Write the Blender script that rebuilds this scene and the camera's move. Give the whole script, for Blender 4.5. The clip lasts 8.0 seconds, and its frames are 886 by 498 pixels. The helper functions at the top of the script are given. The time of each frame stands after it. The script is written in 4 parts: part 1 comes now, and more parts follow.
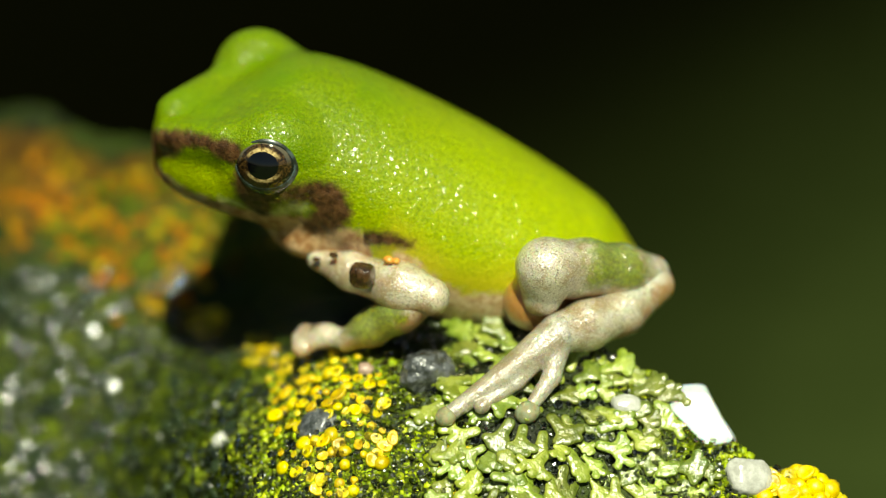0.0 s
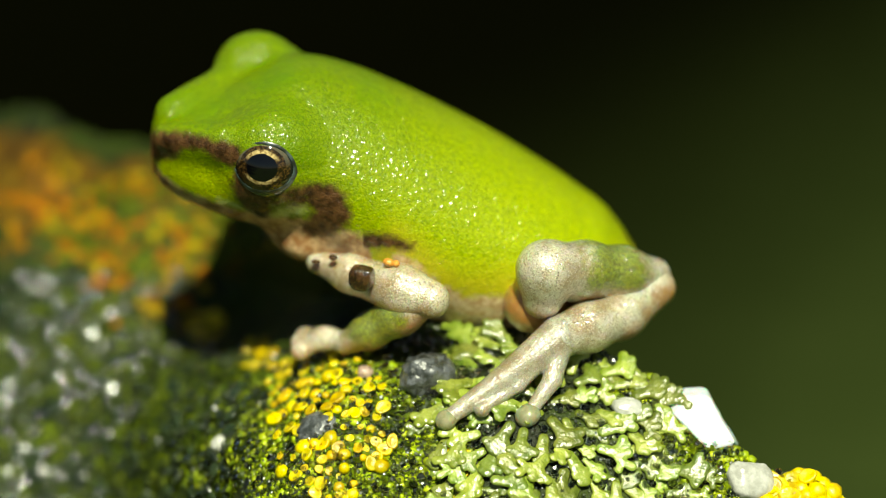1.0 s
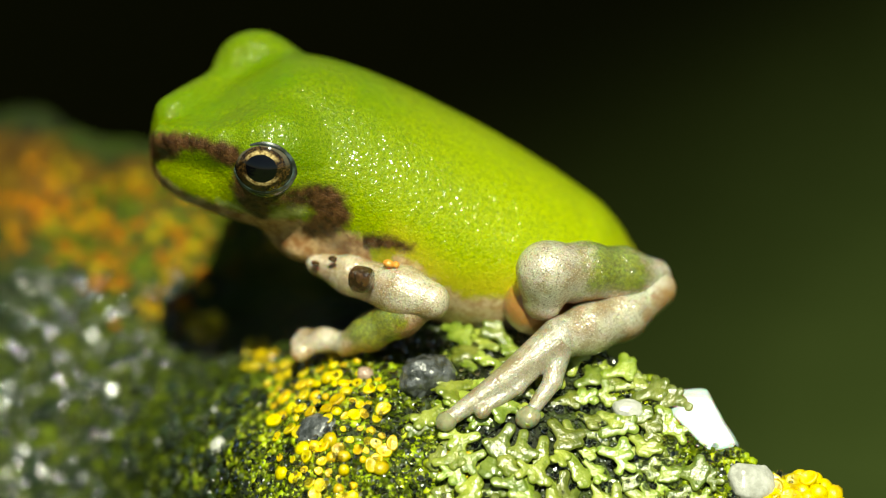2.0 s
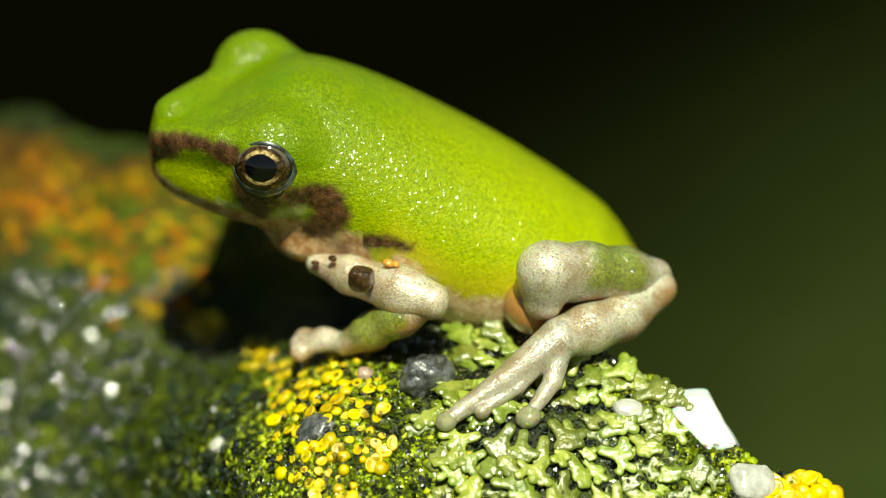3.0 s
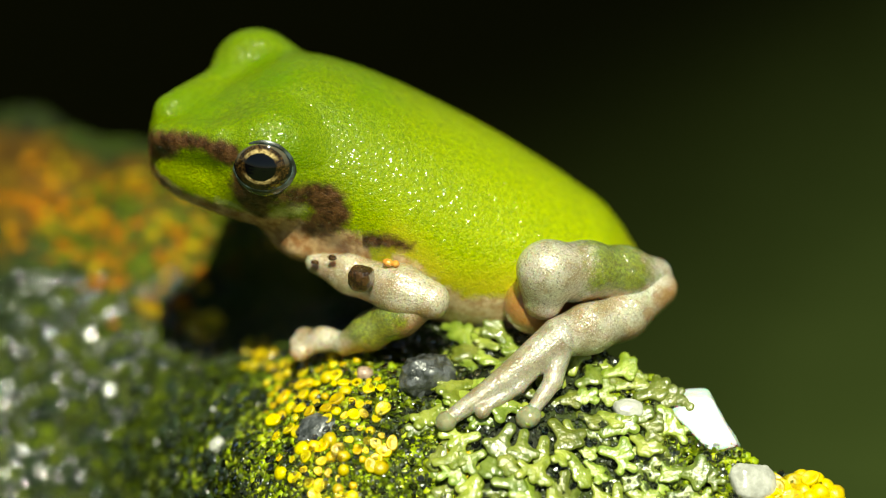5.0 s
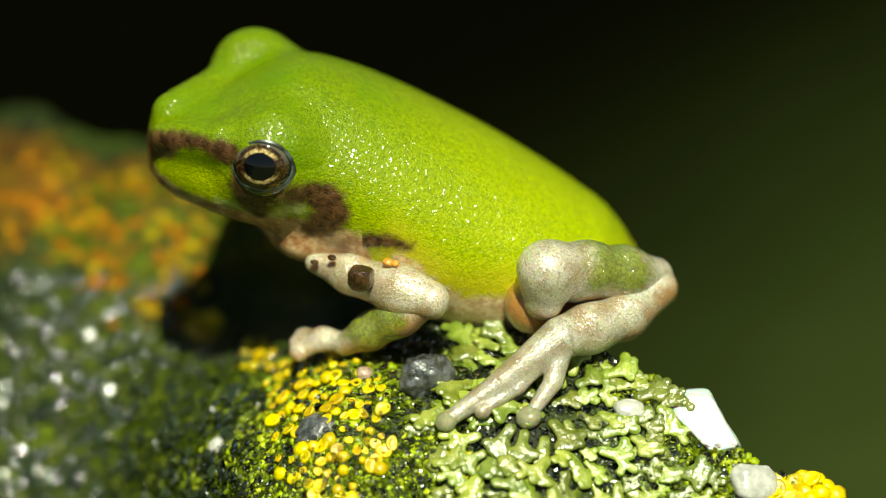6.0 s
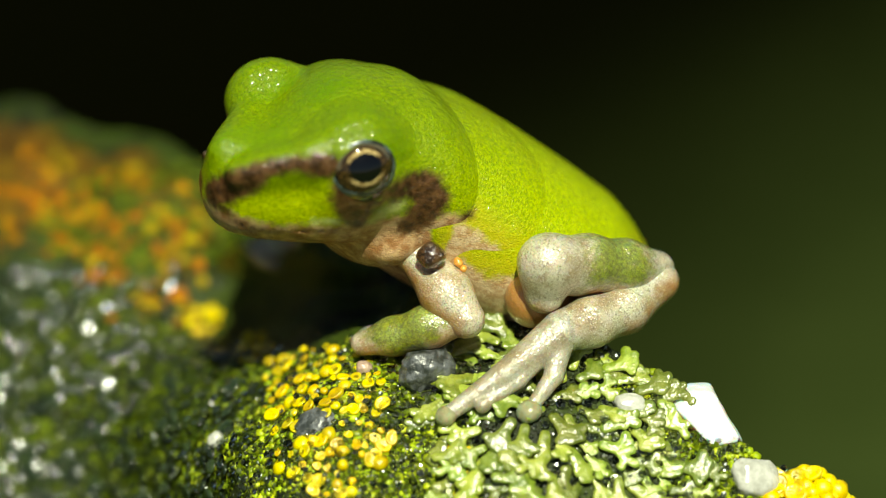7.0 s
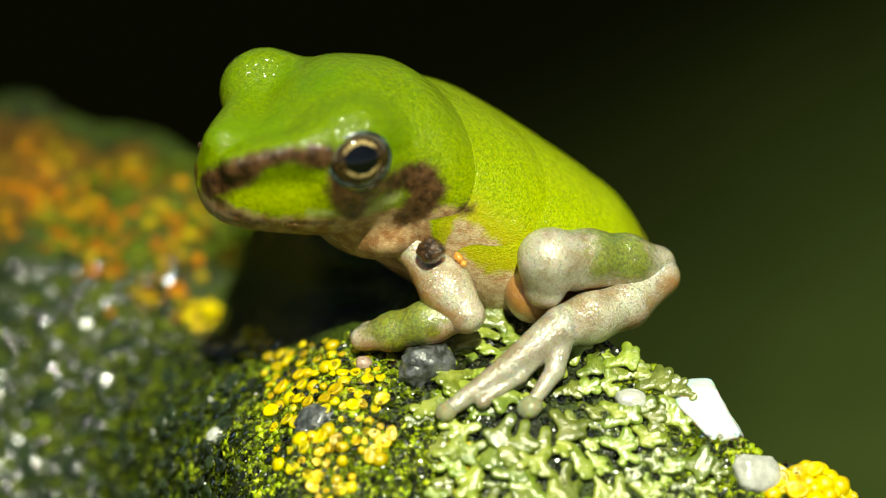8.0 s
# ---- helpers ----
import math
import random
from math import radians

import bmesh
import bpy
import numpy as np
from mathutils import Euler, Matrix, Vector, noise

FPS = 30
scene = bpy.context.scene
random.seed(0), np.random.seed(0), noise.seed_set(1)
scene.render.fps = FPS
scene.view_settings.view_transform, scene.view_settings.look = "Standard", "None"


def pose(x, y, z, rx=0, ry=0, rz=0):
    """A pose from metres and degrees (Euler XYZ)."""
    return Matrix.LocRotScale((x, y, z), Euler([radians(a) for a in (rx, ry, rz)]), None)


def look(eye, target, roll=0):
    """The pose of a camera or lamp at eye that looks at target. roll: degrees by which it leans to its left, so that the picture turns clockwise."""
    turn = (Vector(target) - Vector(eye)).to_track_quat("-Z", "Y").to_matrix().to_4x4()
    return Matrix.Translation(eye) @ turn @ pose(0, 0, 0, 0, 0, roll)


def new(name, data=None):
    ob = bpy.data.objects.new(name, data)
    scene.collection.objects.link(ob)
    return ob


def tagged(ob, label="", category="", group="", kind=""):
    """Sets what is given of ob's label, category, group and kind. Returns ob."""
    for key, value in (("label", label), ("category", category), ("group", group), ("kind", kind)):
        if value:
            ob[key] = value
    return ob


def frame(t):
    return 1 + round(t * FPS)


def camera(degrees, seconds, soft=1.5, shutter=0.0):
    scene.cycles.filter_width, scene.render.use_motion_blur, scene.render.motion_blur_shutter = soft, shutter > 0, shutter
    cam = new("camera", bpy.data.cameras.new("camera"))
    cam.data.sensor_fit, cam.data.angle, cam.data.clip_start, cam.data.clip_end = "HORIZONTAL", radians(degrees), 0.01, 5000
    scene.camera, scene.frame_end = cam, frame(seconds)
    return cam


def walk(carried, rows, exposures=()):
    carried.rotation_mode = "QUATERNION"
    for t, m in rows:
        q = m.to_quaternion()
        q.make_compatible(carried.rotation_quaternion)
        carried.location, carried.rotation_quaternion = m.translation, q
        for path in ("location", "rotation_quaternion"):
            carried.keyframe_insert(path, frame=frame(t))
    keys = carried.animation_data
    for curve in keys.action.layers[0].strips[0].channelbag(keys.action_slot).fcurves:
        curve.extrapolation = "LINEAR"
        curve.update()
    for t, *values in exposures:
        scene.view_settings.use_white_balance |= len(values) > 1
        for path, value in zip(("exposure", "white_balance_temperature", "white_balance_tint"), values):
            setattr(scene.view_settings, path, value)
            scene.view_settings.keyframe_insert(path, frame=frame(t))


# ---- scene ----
MM = 0.001          # everything below is thought in millimetres
TILT = 28.0         # the camera looks down by this angle
CS, SN = math.cos(radians(TILT)), math.sin(radians(TILT))
DIST = 110.0        # eye to the frog's flank

# ---- camera: a small macro lens, almost still, creeping closer ----
cam = camera(20.2, 8.0, soft=1.1, shutter=0.5)
cam.data.dof.use_dof = True
cam.data.dof.focus_distance = 0.1095
cam.data.dof.aperture_fstop = 19.0
cam.data.dof.aperture_blades = 0


def creep(closer, drop, side=0.0):
    """Eye pose: how much closer (1 = the rest distance), and tilt and pan in units of 1/4400 rad."""
    d = DIST / closer * MM
    eye = Vector((0, -d * CS, d * SN))
    tip = Matrix.Rotation(radians(90 - TILT) - drop / 4400, 4, "X")
    return Matrix.Translation(eye) @ Matrix.Rotation(side / 4400, 4, "Z") @ tip


walk(cam, [(0.0, creep(0.9880, 4.5)), (0.5, creep(0.9910, 2.8)), (1.0, creep(0.9932, 0.4)), (1.5, creep(0.9950, -1.8)),
           (3.0, creep(0.9975, -1.2)), (3.5, creep(0.9995, 0.0)), (4.0, creep(1.0, 0.0)), (4.5, creep(1.0, 0.0)),
           (6.0, creep(1.0034, 0.3)), (6.5, creep(1.0060, 4.0)), (7.0, creep(1.0085, 12.0)), (7.5, creep(1.0110, 19.0)),
           (8.0, creep(1.0135, 21.0))],
     exposures=[(0.0, 0.22, 7100, -6), (8.0, 0.22, 7100, -6)])

# ---- light: high sun, weak sky ----
SUN_FROM = Vector((0.06, -0.46, 0.886)).normalized()
world = bpy.data.worlds.new("world")
scene.world = world
world.use_nodes = True
wn = world.node_tree
sky = wn.nodes.new("ShaderNodeTexSky")
sky.sky_type = "NISHITA"
sky.sun_disc = False
sky.sun_elevation = math.asin(SUN_FROM.z)
sky.sun_rotation = math.atan2(SUN_FROM.x, SUN_FROM.y)
wn.links.new(sky.outputs[0], wn.nodes["Background"].inputs[0])
wn.nodes["Background"].inputs[1].default_value = 0.026
sun = new("sun", bpy.data.lights.new("sun", "SUN"))
sun.data.energy, sun.data.angle, sun.data.color = 5.0, radians(0.5), (1.0, 0.965, 0.83)
sun.matrix_world = look(SUN_FROM, (0, 0, 0))


# ---- materials ----
class Nodes:
    """A short way to wire a node material."""

    def __init__(self, name):
        self.mat = bpy.data.materials.new(name)
        self.mat.use_nodes = True
        self.tree = self.mat.node_tree
        self.bsdf = self.tree.nodes["Principled BSDF"]
        self.coord = self.tree.nodes.new("ShaderNodeTexCoord")

    def link(self, a, b):
        if hasattr(a, "is_linked"):
            self.tree.links.new(a, b)
        else:
            b.default_value = (*a, 1.0) if isinstance(a, tuple) and len(a) == 3 and b.type == "RGBA" else a

    def noise(self, per_mm, detail=3.0, rough=0.55, where=None):
        n = self.tree.nodes.new("ShaderNodeTexNoise")
        n.inputs["Scale"].default_value = per_mm * 1000.0
        n.inputs["Detail"].default_value = detail
        n.inputs["Roughness"].default_value = rough
        self.tree.links.new(where or self.coord.outputs["Object"], n.inputs["Vector"])
        return n.outputs[0]

    def cells(self, per_mm, feature="F1"):
        n = self.tree.nodes.new("ShaderNodeTexVoronoi")
        n.feature = feature
        n.inputs["Scale"].default_value = per_mm * 1000.0
        self.tree.links.new(self.coord.outputs["Object"], n.inputs["Vector"])
        return n.outputs["Distance"], n.outputs["Color"]

    def math(self, op, a, b=0.0):
        n = self.tree.nodes.new("ShaderNodeMath")
        n.operation = op
        self.link(a, n.inputs[0])
        self.link(b, n.inputs[1])
        return n.outputs[0]

    def step(self, x, lo, hi, to_lo=0.0, to_hi=1.0):
        n = self.tree.nodes.new("ShaderNodeMapRange")
        n.interpolation_type = "SMOOTHSTEP"
        self.link(x, n.inputs[0])
        for i, v in enumerate((lo, hi, to_lo, to_hi)):
            n.inputs[i + 1].default_value = v
        return n.outputs[0]

    def mix(self, f, a, b):
        n = self.tree.nodes.new("ShaderNodeMix")
        n.data_type = "RGBA"
        self.link(f, n.inputs[0])
        self.link(a, n.inputs[6])
        self.link(b, n.inputs[7])
        return n.outputs[2]

    def attr(self, name):
        n = self.tree.nodes.new("ShaderNodeAttribute")
        n.attribute_name = name
        return n.outputs["Fac"]

    def random(self):
        return self.tree.nodes.new("ShaderNodeObjectInfo").outputs["Random"]

    def island(self):
        return self.tree.nodes.new("ShaderNodeNewGeometry").outputs["Random Per Island"]

    def bump(self, height, mm, strength=1.0, after=None):
        n = self.tree.nodes.new("ShaderNodeBump")
        n.inputs["Distance"].default_value = mm * MM
        n.inputs["Strength"].default_value = strength
        self.link(height, n.inputs["Height"])
        if after is not None:
            self.link(after, n.inputs["Normal"])
        return n.outputs[0]

    def done(self, color, rough=0.5, normal=None, **more):
        self.link(color, self.bsdf.inputs["Base Color"])
        self.link(rough, self.bsdf.inputs["Roughness"])
        if normal is not None:
            self.link(normal, self.bsdf.inputs["Normal"])
        for key, v in more.items():
            self.link(v, self.bsdf.inputs[key.replace("_", " ")])
        return self.mat


def soft_flesh(n, weight=0.25, mm=0.5):
    n.bsdf.inputs["Subsurface Weight"].default_value = weight
    n.bsdf.inputs["Subsurface Radius"].default_value = (1.0, 0.45, 0.13)
    n.bsdf.inputs["Subsurface Scale"].default_value = mm * MM


def skin_bump(n, depth=0.05):
    grain, _ = n.cells(11.0)
    fine = n.noise(22.0, 2.0)
    b = n.bump(n.noise(2.6, 2.0), depth * 1.2, 0.6)
    b = n.bump(n.math("SUBTRACT", 1.0, grain), depth, 0.6, b)
    return n.bump(fine, depth * 0.7, 0.55, b)


def wet_bump(n, beads=0.085, waves=0.10, per_mm=3.1):
    """Low beads of the wet film over the skin's grains."""
    bead, _ = n.cells(per_mm)
    b = n.bump(n.math("SUBTRACT", 1.0, n.math("MULTIPLY", bead, bead)), beads, 1.0)
    small, _ = n.cells(per_mm * 2.6)
    b = n.bump(n.math("SUBTRACT", 1.0, n.math("MULTIPLY", small, small)), beads * 0.13, 1.0, b)
    return n.bump(n.noise(1.3, 3.0, 0.6), waves, 1.0, b)


def make_frog_skin():
    """Leaf green back, brown eye band, cream flank and belly; the masks come with the mesh, in millimetres."""
    n = Nodes("frog_skin")
    ragged = n.math("MULTIPLY", n.math("SUBTRACT", n.noise(2.2, 4.0, 0.65), 0.5), 1.3)
    grain = n.noise(7.0, 5.0, 0.85)
    broad = n.noise(0.22, 2.0)
    green = n.mix(n.step(grain, 0.34, 0.66), (0.084, 0.150, 0.0005), (0.232, 0.335, 0.001))
    green = n.mix(n.step(broad, 0.4, 0.8), green, (0.120, 0.232, 0.0008))
    lime = n.mix(n.step(grain, 0.34, 0.66), (0.205, 0.295, 0.001), (0.520, 0.600, 0.003))
    yellow = n.mix(n.step(grain, 0.35, 0.65), (0.40, 0.41, 0.006), (0.56, 0.50, 0.02))
    cream = n.mix(n.step(n.noise(3.0, 4.0, 0.7), 0.35, 0.65), (0.50, 0.30, 0.14), (0.72, 0.56, 0.34))
    lip = n.mix(n.step(n.noise(1.6, 4.0), 0.35, 0.66), (0.36, 0.17, 0.065), (0.68, 0.45, 0.24))
    brown = n.mix(n.step(n.noise(2.5, 4.0), 0.3, 0.7), (0.030, 0.013, 0.004), (0.130, 0.062, 0.024))
    belly = n.math("ADD", n.attr("belly"), ragged)
    col = n.mix(n.step(n.attr("lime"), 0.0, 1.1), green, lime)
    col = n.mix(n.step(belly, -2.2, -0.1), col, yellow)
    col = n.mix(n.step(belly, -0.15, 0.45), col, cream)
    jaw = n.math("ADD", n.attr("jaw"), n.math("MULTIPLY", ragged, 0.8))
    col = n.mix(n.step(jaw, -0.2, 0.4), col, lip)
    col = n.mix(n.step(n.math("ADD", n.attr("pale"), ragged), -0.3, 0.35), col, (0.55, 0.62, 0.20))
    band = n.math("ADD", n.attr("band"), n.math("MULTIPLY", ragged, 0.55))
    col = n.mix(n.step(band, -0.25, 0.30), col, brown)
    soft_flesh(n, 0.12, 0.4)
    return n.done(col, n.step(grain, 0.3, 0.7, 0.30, 0.46), skin_bump(n, 0.055), Specular_IOR_Level=0.17, Coat_Weight=0.65, Coat_Roughness=0.12, Coat_Normal=wet_bump(n))


def make_limb_skin(name, base, dark, green=None, clear=0.0):
    """Thin wet limb skin: silvery flecks over grey, a green patch and warm undersides where the mesh says so."""
    n = Nodes(name)
    fleck = n.noise(8.5, 4.0, 0.8)
    broad = n.noise(0.7, 3.0)
    grey = n.mix(n.step(broad, 0.42, 0.66), base, (base[0] * 0.66, base[1] * 0.54, base[2] * 0.40))
    col = n.mix(n.step(fleck, 0.34, 0.50), dark, grey)
    spot, _ = n.cells(12.0)
    col = n.mix(n.math("MULTIPLY", n.step(spot, 0.26, 0.10), n.step(broad, 0.42, 0.58, 0.0, 0.5)), col, (0.10, 0.075, 0.05))
    col = n.mix(n.math("MULTIPLY", n.step(n.noise(17.0, 2.0), 0.56, 0.66), 0.6), col, (0.95, 0.93, 0.86))
    warm = n.math("ADD", n.attr("warm"), n.math("SUBTRACT", n.noise(1.5, 3.0), 0.5))
    col = n.mix(n.math("MULTIPLY", n.step(warm, -0.5, 0.7), 0.88), col, (0.46, 0.185, 0.022))
    if green:
        m = n.math("ADD", n.attr("green"), n.math("MULTIPLY", n.math("SUBTRACT", n.noise(1.6, 5.0, 0.75), 0.5), 3.0))
        leaf = n.mix(n.step(n.noise(6.0, 4.0, 0.8), 0.4, 0.62), tuple(c * 0.4 for c in green), green)
        col = n.mix(n.math("MULTIPLY", n.step(m, -0.4, 0.6), 0.85), col, leaf)
    soft_flesh(n, 0.5, 0.7)
    return n.done(col, 0.30, skin_bump(n, 0.032), Specular_IOR_Level=0.9, Transmission_Weight=clear, Coat_Weight=1.0, Coat_Roughness=0.2, Coat_IOR=1.7, Coat_Normal=wet_bump(n, 0.05, 0.14, 5.0))


def make_eye():
    """Black level pupil, brassy ring, dark brown iris, wet."""
    n = Nodes("frog_eye")
    sep = n.tree.nodes.new("ShaderNodeSeparateXYZ")
    n.tree.links.new(n.coord.outputs["Object"], sep.inputs[0])
    x = n.math("DIVIDE", sep.outputs[0], 0.00080)
    y = n.math("DIVIDE", sep.outputs[1], 0.00072)
    r = n.math("SQRT", n.math("ADD", n.math("MULTIPLY", x, x), n.math("MULTIPLY", y, y)))
    r = n.math("ADD", r, n.math("MULTIPLY", n.math("SUBTRACT", n.noise(3.0, 3.0), 0.5), 0.12))
    flake = n.noise(7.0, 3.0, 0.7)
    iris = n.mix(n.step(flake, 0.40, 0.70), (0.012, 0.007, 0.003), (0.10, 0.055, 0.016))
    brass = n.mix(n.step(flake, 0.35, 0.6), (0.16, 0.09, 0.025), (0.66, 0.50, 0.22))
    lit = n.step(n.math("ABSOLUTE", y), 0.40, 0.75)
    ring = n.mix(lit, iris, brass)
    col = n.mix(n.step(r, 0.86, 0.91), (0.002, 0.002, 0.003), ring)
    col = n.mix(n.step(r, 1.02, 1.16), col, iris)
    arc = n.math("MULTIPLY", n.step(r, 1.28, 1.36), n.step(sep.outputs[1], -0.0001, 0.0005))
    col = n.mix(n.math("MULTIPLY", arc, 0.55), col, (0.17, 0.16, 0.11))
    col = n.mix(n.step(r, 1.48, 1.58), col, (0.010, 0.013, 0.011))
    col = n.mix(n.step(r, 1.75, 1.9), col, (0.020, 0.040, 0.043))
    return n.done(col, 0.06, None, Coat_Weight=1.0, Coat_Roughness=0.03)


def make_rim():
    n = Nodes("eye_rim_skin")
    col = n.mix(n.step(n.noise(1.6, 3.0), 0.4, 0.6), (0.020, 0.024, 0.018), (0.085, 0.120, 0.118))
    return n.done(col, 0.34, n.bump(n.noise(9.0), 0.03, 0.5), Coat_Weight=0.5, Coat_Roughness=0.2)


def make_rock():
    """Dark wet stone with algae and moss stain, orange crust further along."""
    n = Nodes("wet_rock")
    big, mid, fine = n.noise(0.16, 4.0, 0.6), n.noise(0.7, 5.0, 0.65), n.noise(5.0, 4.0, 0.7)
    col = n.mix(n.step(mid, 0.35, 0.68), (0.005, 0.007, 0.002), (0.026, 0.034, 0.010))
    alg = n.mix(n.step(fine, 0.35, 0.65), (0.013, 0.024, 0.002), (0.056, 0.084, 0.006))
    col = n.mix(n.step(n.math("ADD", big, n.math("MULTIPLY", mid, 0.6)), 0.66, 0.92), col, alg)
    rust = n.mix(n.step(mid, 0.35, 0.65), (0.07, 0.028, 0.001), (0.24, 0.105, 0.002))
    far = n.math("ADD", n.attr("rust"), n.math("MULTIPLY", n.math("SUBTRACT", n.noise(0.42, 4.0, 0.6), 0.5), 5.0))
    col = n.mix(n.math("MULTIPLY", n.step(far, -0.2, 0.6), 0.6), col, rust)
    nb = n.bump(mid, 0.5, 0.5)
    nb = n.bump(fine, 0.12, 0.7, nb)
    return n.done(col, n.step(fine, 0.3, 0.7, 0.25, 0.6), nb, Specular_IOR_Level=0.25)


def make_plain(name, a, b, rough=0.4, per_mm=3.0, depth=0.03, spread=0.25, **more):
    """A two-tone natural surface; each piece a little lighter or darker."""
    n = Nodes(name)
    col = n.mix(n.step(n.noise(per_mm, 4.0, 0.65), 0.33, 0.67), a, b)
    hsv = n.tree.nodes.new("ShaderNodeHueSaturation")
    pick = n.math("FRACT", n.math("ADD", n.random(), n.island()))
    n.link(n.step(pick, 0.0, 1.0, 1.0 - spread, 1.0 + spread), hsv.inputs["Value"])
    n.link(n.step(n.math("FRACT", n.math("MULTIPLY", pick, 7.3)), 0.0, 1.0, 0.488, 0.512), hsv.inputs["Hue"])
    n.link(col, hsv.inputs["Color"])
    relief_n = n.bump(n.noise(per_mm * 2.5, 3.0), depth, 0.6)
    if "Coat_Weight" in more:
        more["Coat_Normal"] = relief_n
    return n.done(hsv.outputs[0], rough, relief_n, **more)


def make_ground():
    """Far bank of dull moss; the shade to one side is painted in as black."""
    n = Nodes("far_ground_painted_shade")
    sep = n.tree.nodes.new("ShaderNodeSeparateXYZ")
    n.tree.links.new(n.coord.outputs["Object"], sep.inputs[0])
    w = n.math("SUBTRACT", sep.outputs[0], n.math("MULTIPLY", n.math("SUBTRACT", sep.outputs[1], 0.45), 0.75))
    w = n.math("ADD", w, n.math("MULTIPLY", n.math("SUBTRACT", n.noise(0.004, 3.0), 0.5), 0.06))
    away = n.tree.nodes.new("ShaderNodeVectorMath")
    away.operation = "DISTANCE"
    away.inputs[1].default_value = (0, 0.45, -0.25)
    n.tree.links.new(n.coord.outputs["Object"], away.inputs[0])
    wild = n.math("MULTIPLY", n.math("SUBTRACT", n.noise(0.0016, 5.0, 0.6), 0.5), n.step(away.outputs["Value"], 0.3, 2.5, 0.0, 9.0))
    w = n.math("ADD", w, wild)
    # near-black colour stands in for the unlit left of the background
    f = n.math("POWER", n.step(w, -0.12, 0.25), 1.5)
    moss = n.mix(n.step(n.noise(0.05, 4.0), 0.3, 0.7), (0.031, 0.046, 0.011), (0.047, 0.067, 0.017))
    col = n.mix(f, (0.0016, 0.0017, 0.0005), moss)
    return n.done(col, 0.9, n.bump(n.noise(0.1, 4.0), 6.0, 0.6), Specular_IOR_Level=0.0)


SKIN, EYE, RIM, ROCK, SHADED_GROUND = make_frog_skin(), make_eye(), make_rim(), make_rock(), make_ground()
ARM = make_limb_skin("frog_arm_skin", (0.64, 0.58, 0.44), (0.22, 0.17, 0.11), (0.30, 0.38, 0.004))
LEG = make_limb_skin("frog_leg_skin", (0.58, 0.54, 0.41), (0.19, 0.155, 0.10), (0.30, 0.38, 0.010))
PAD = make_plain("toe_pad_skin", (0.36, 0.38, 0.20), (0.56, 0.57, 0.36), 0.12, 2.0, 0.04, 0.05, Subsurface_Weight=0.5, Subsurface_Scale=0.0008, Transmission_Weight=0.45, IOR=1.35, Coat_Weight=1.0, Coat_Roughness=0.06)
FOOT = make_limb_skin("frog_foot_skin", (0.66, 0.61, 0.48), (0.38, 0.33, 0.23), None, 0.3)
LOBE = make_plain("lichen_lobe", (0.130, 0.190, 0.008), (0.310, 0.370, 0.055), 0.32, 1.5, 0.15, 0.4, Specular_IOR_Level=0.45, Coat_Weight=1.0, Coat_IOR=1.8, Coat_Roughness=0.2)
GOLD = make_plain("gold_lichen", (0.60, 0.40, 0.001), (0.78, 0.62, 0.003), 0.34, 3.0, 0.05, 0.22, Coat_Weight=0.7, Coat_Roughness=0.22)
LIME = make_plain("lime_lichen", (0.22, 0.29, 0.005), (0.42, 0.49, 0.012), 0.42, 3.0, 0.05, 0.35)
RUST = make_plain("orange_lichen", (0.28, 0.080, 0.0005), (0.45, 0.195, 0.001), 0.6, 2.0, 0.06, 0.35, Specular_IOR_Level=0.2)
MOSS = make_plain("moss_leaf", (0.036, 0.060, 0.002), (0.150, 0.195, 0.005), 0.5, 2.0, 0.02, 0.5, Specular_IOR_Level=0.2)
QUARTZ = make_plain("white_quartz", (0.90, 0.90, 0.89), (0.95, 0.95, 0.94), 0.35, 0.8, 0.05, 0.01, Subsurface_Weight=0.5, Subsurface_Scale=0.002)
PALE = make_plain("pale_grain", (0.40, 0.40, 0.36), (0.62, 0.62, 0.58), 0.20, 1.5, 0.06, 0.15)
ROSE = make_plain("pinkish_grain", (0.30, 0.20, 0.15), (0.48, 0.36, 0.28), 0.25, 1.5, 0.06, 0.1)
GREY = make_plain("grey_pebble", (0.018, 0.022, 0.018), (0.14, 0.15, 0.16), 0.3, 1.6, 0.16, 0.2, Coat_Weight=1.0, Coat_Roughness=0.28)
WET = make_plain("wet_mineral", (0.006, 0.012, 0.002), (0.032, 0.048, 0.009), 0.20, 2.0, 0.03, 0.4, Specular_IOR_Level=1.0, Coat_Weight=1.0, Coat_IOR=1.6, Coat_Roughness=0.085)
CHIP = make_plain("wet_chip", (0.008, 0.014, 0.002), (0.034, 0.050, 0.008), 0.30, 4.0, 0.0, 0.4, Specular_IOR_Level=1.0, Coat_Weight=1.0, Coat_IOR=1.8, Coat_Roughness=0.30)
OCHRE = make_plain("ochre_lichen", (0.30, 0.18, 0.001), (0.43, 0.30, 0.002), 0.5, 3.0, 0.04, 0.3, Specular_IOR_Level=0.3)
DROP = make_plain("clear_water", (0.95, 0.96, 0.96), (0.98, 0.98, 0.98), 0.03, 2.0, 0.0, 0.0, Transmission_Weight=1.0, IOR=1.33)
BROWN = make_plain("dark_grit", (0.016, 0.008, 0.003), (0.085, 0.045, 0.014), 0.16, 3.0, 0.16, 0.1, Coat_Weight=1.0, Coat_Roughness=0.06)
AMBER = make_plain("amber_egg", (0.60, 0.22, 0.03), (0.80, 0.40, 0.08), 0.25, 4.0, 0.02, 0.1)


# ---- mesh tools ----
def link_mesh(name, me, material, parent=None, label=""):
    if material:
        me.materials.append(material)
    ob = new(name, me)
    if parent:
        ob.parent = parent
    if label:
        ob["label"] = label
    return ob


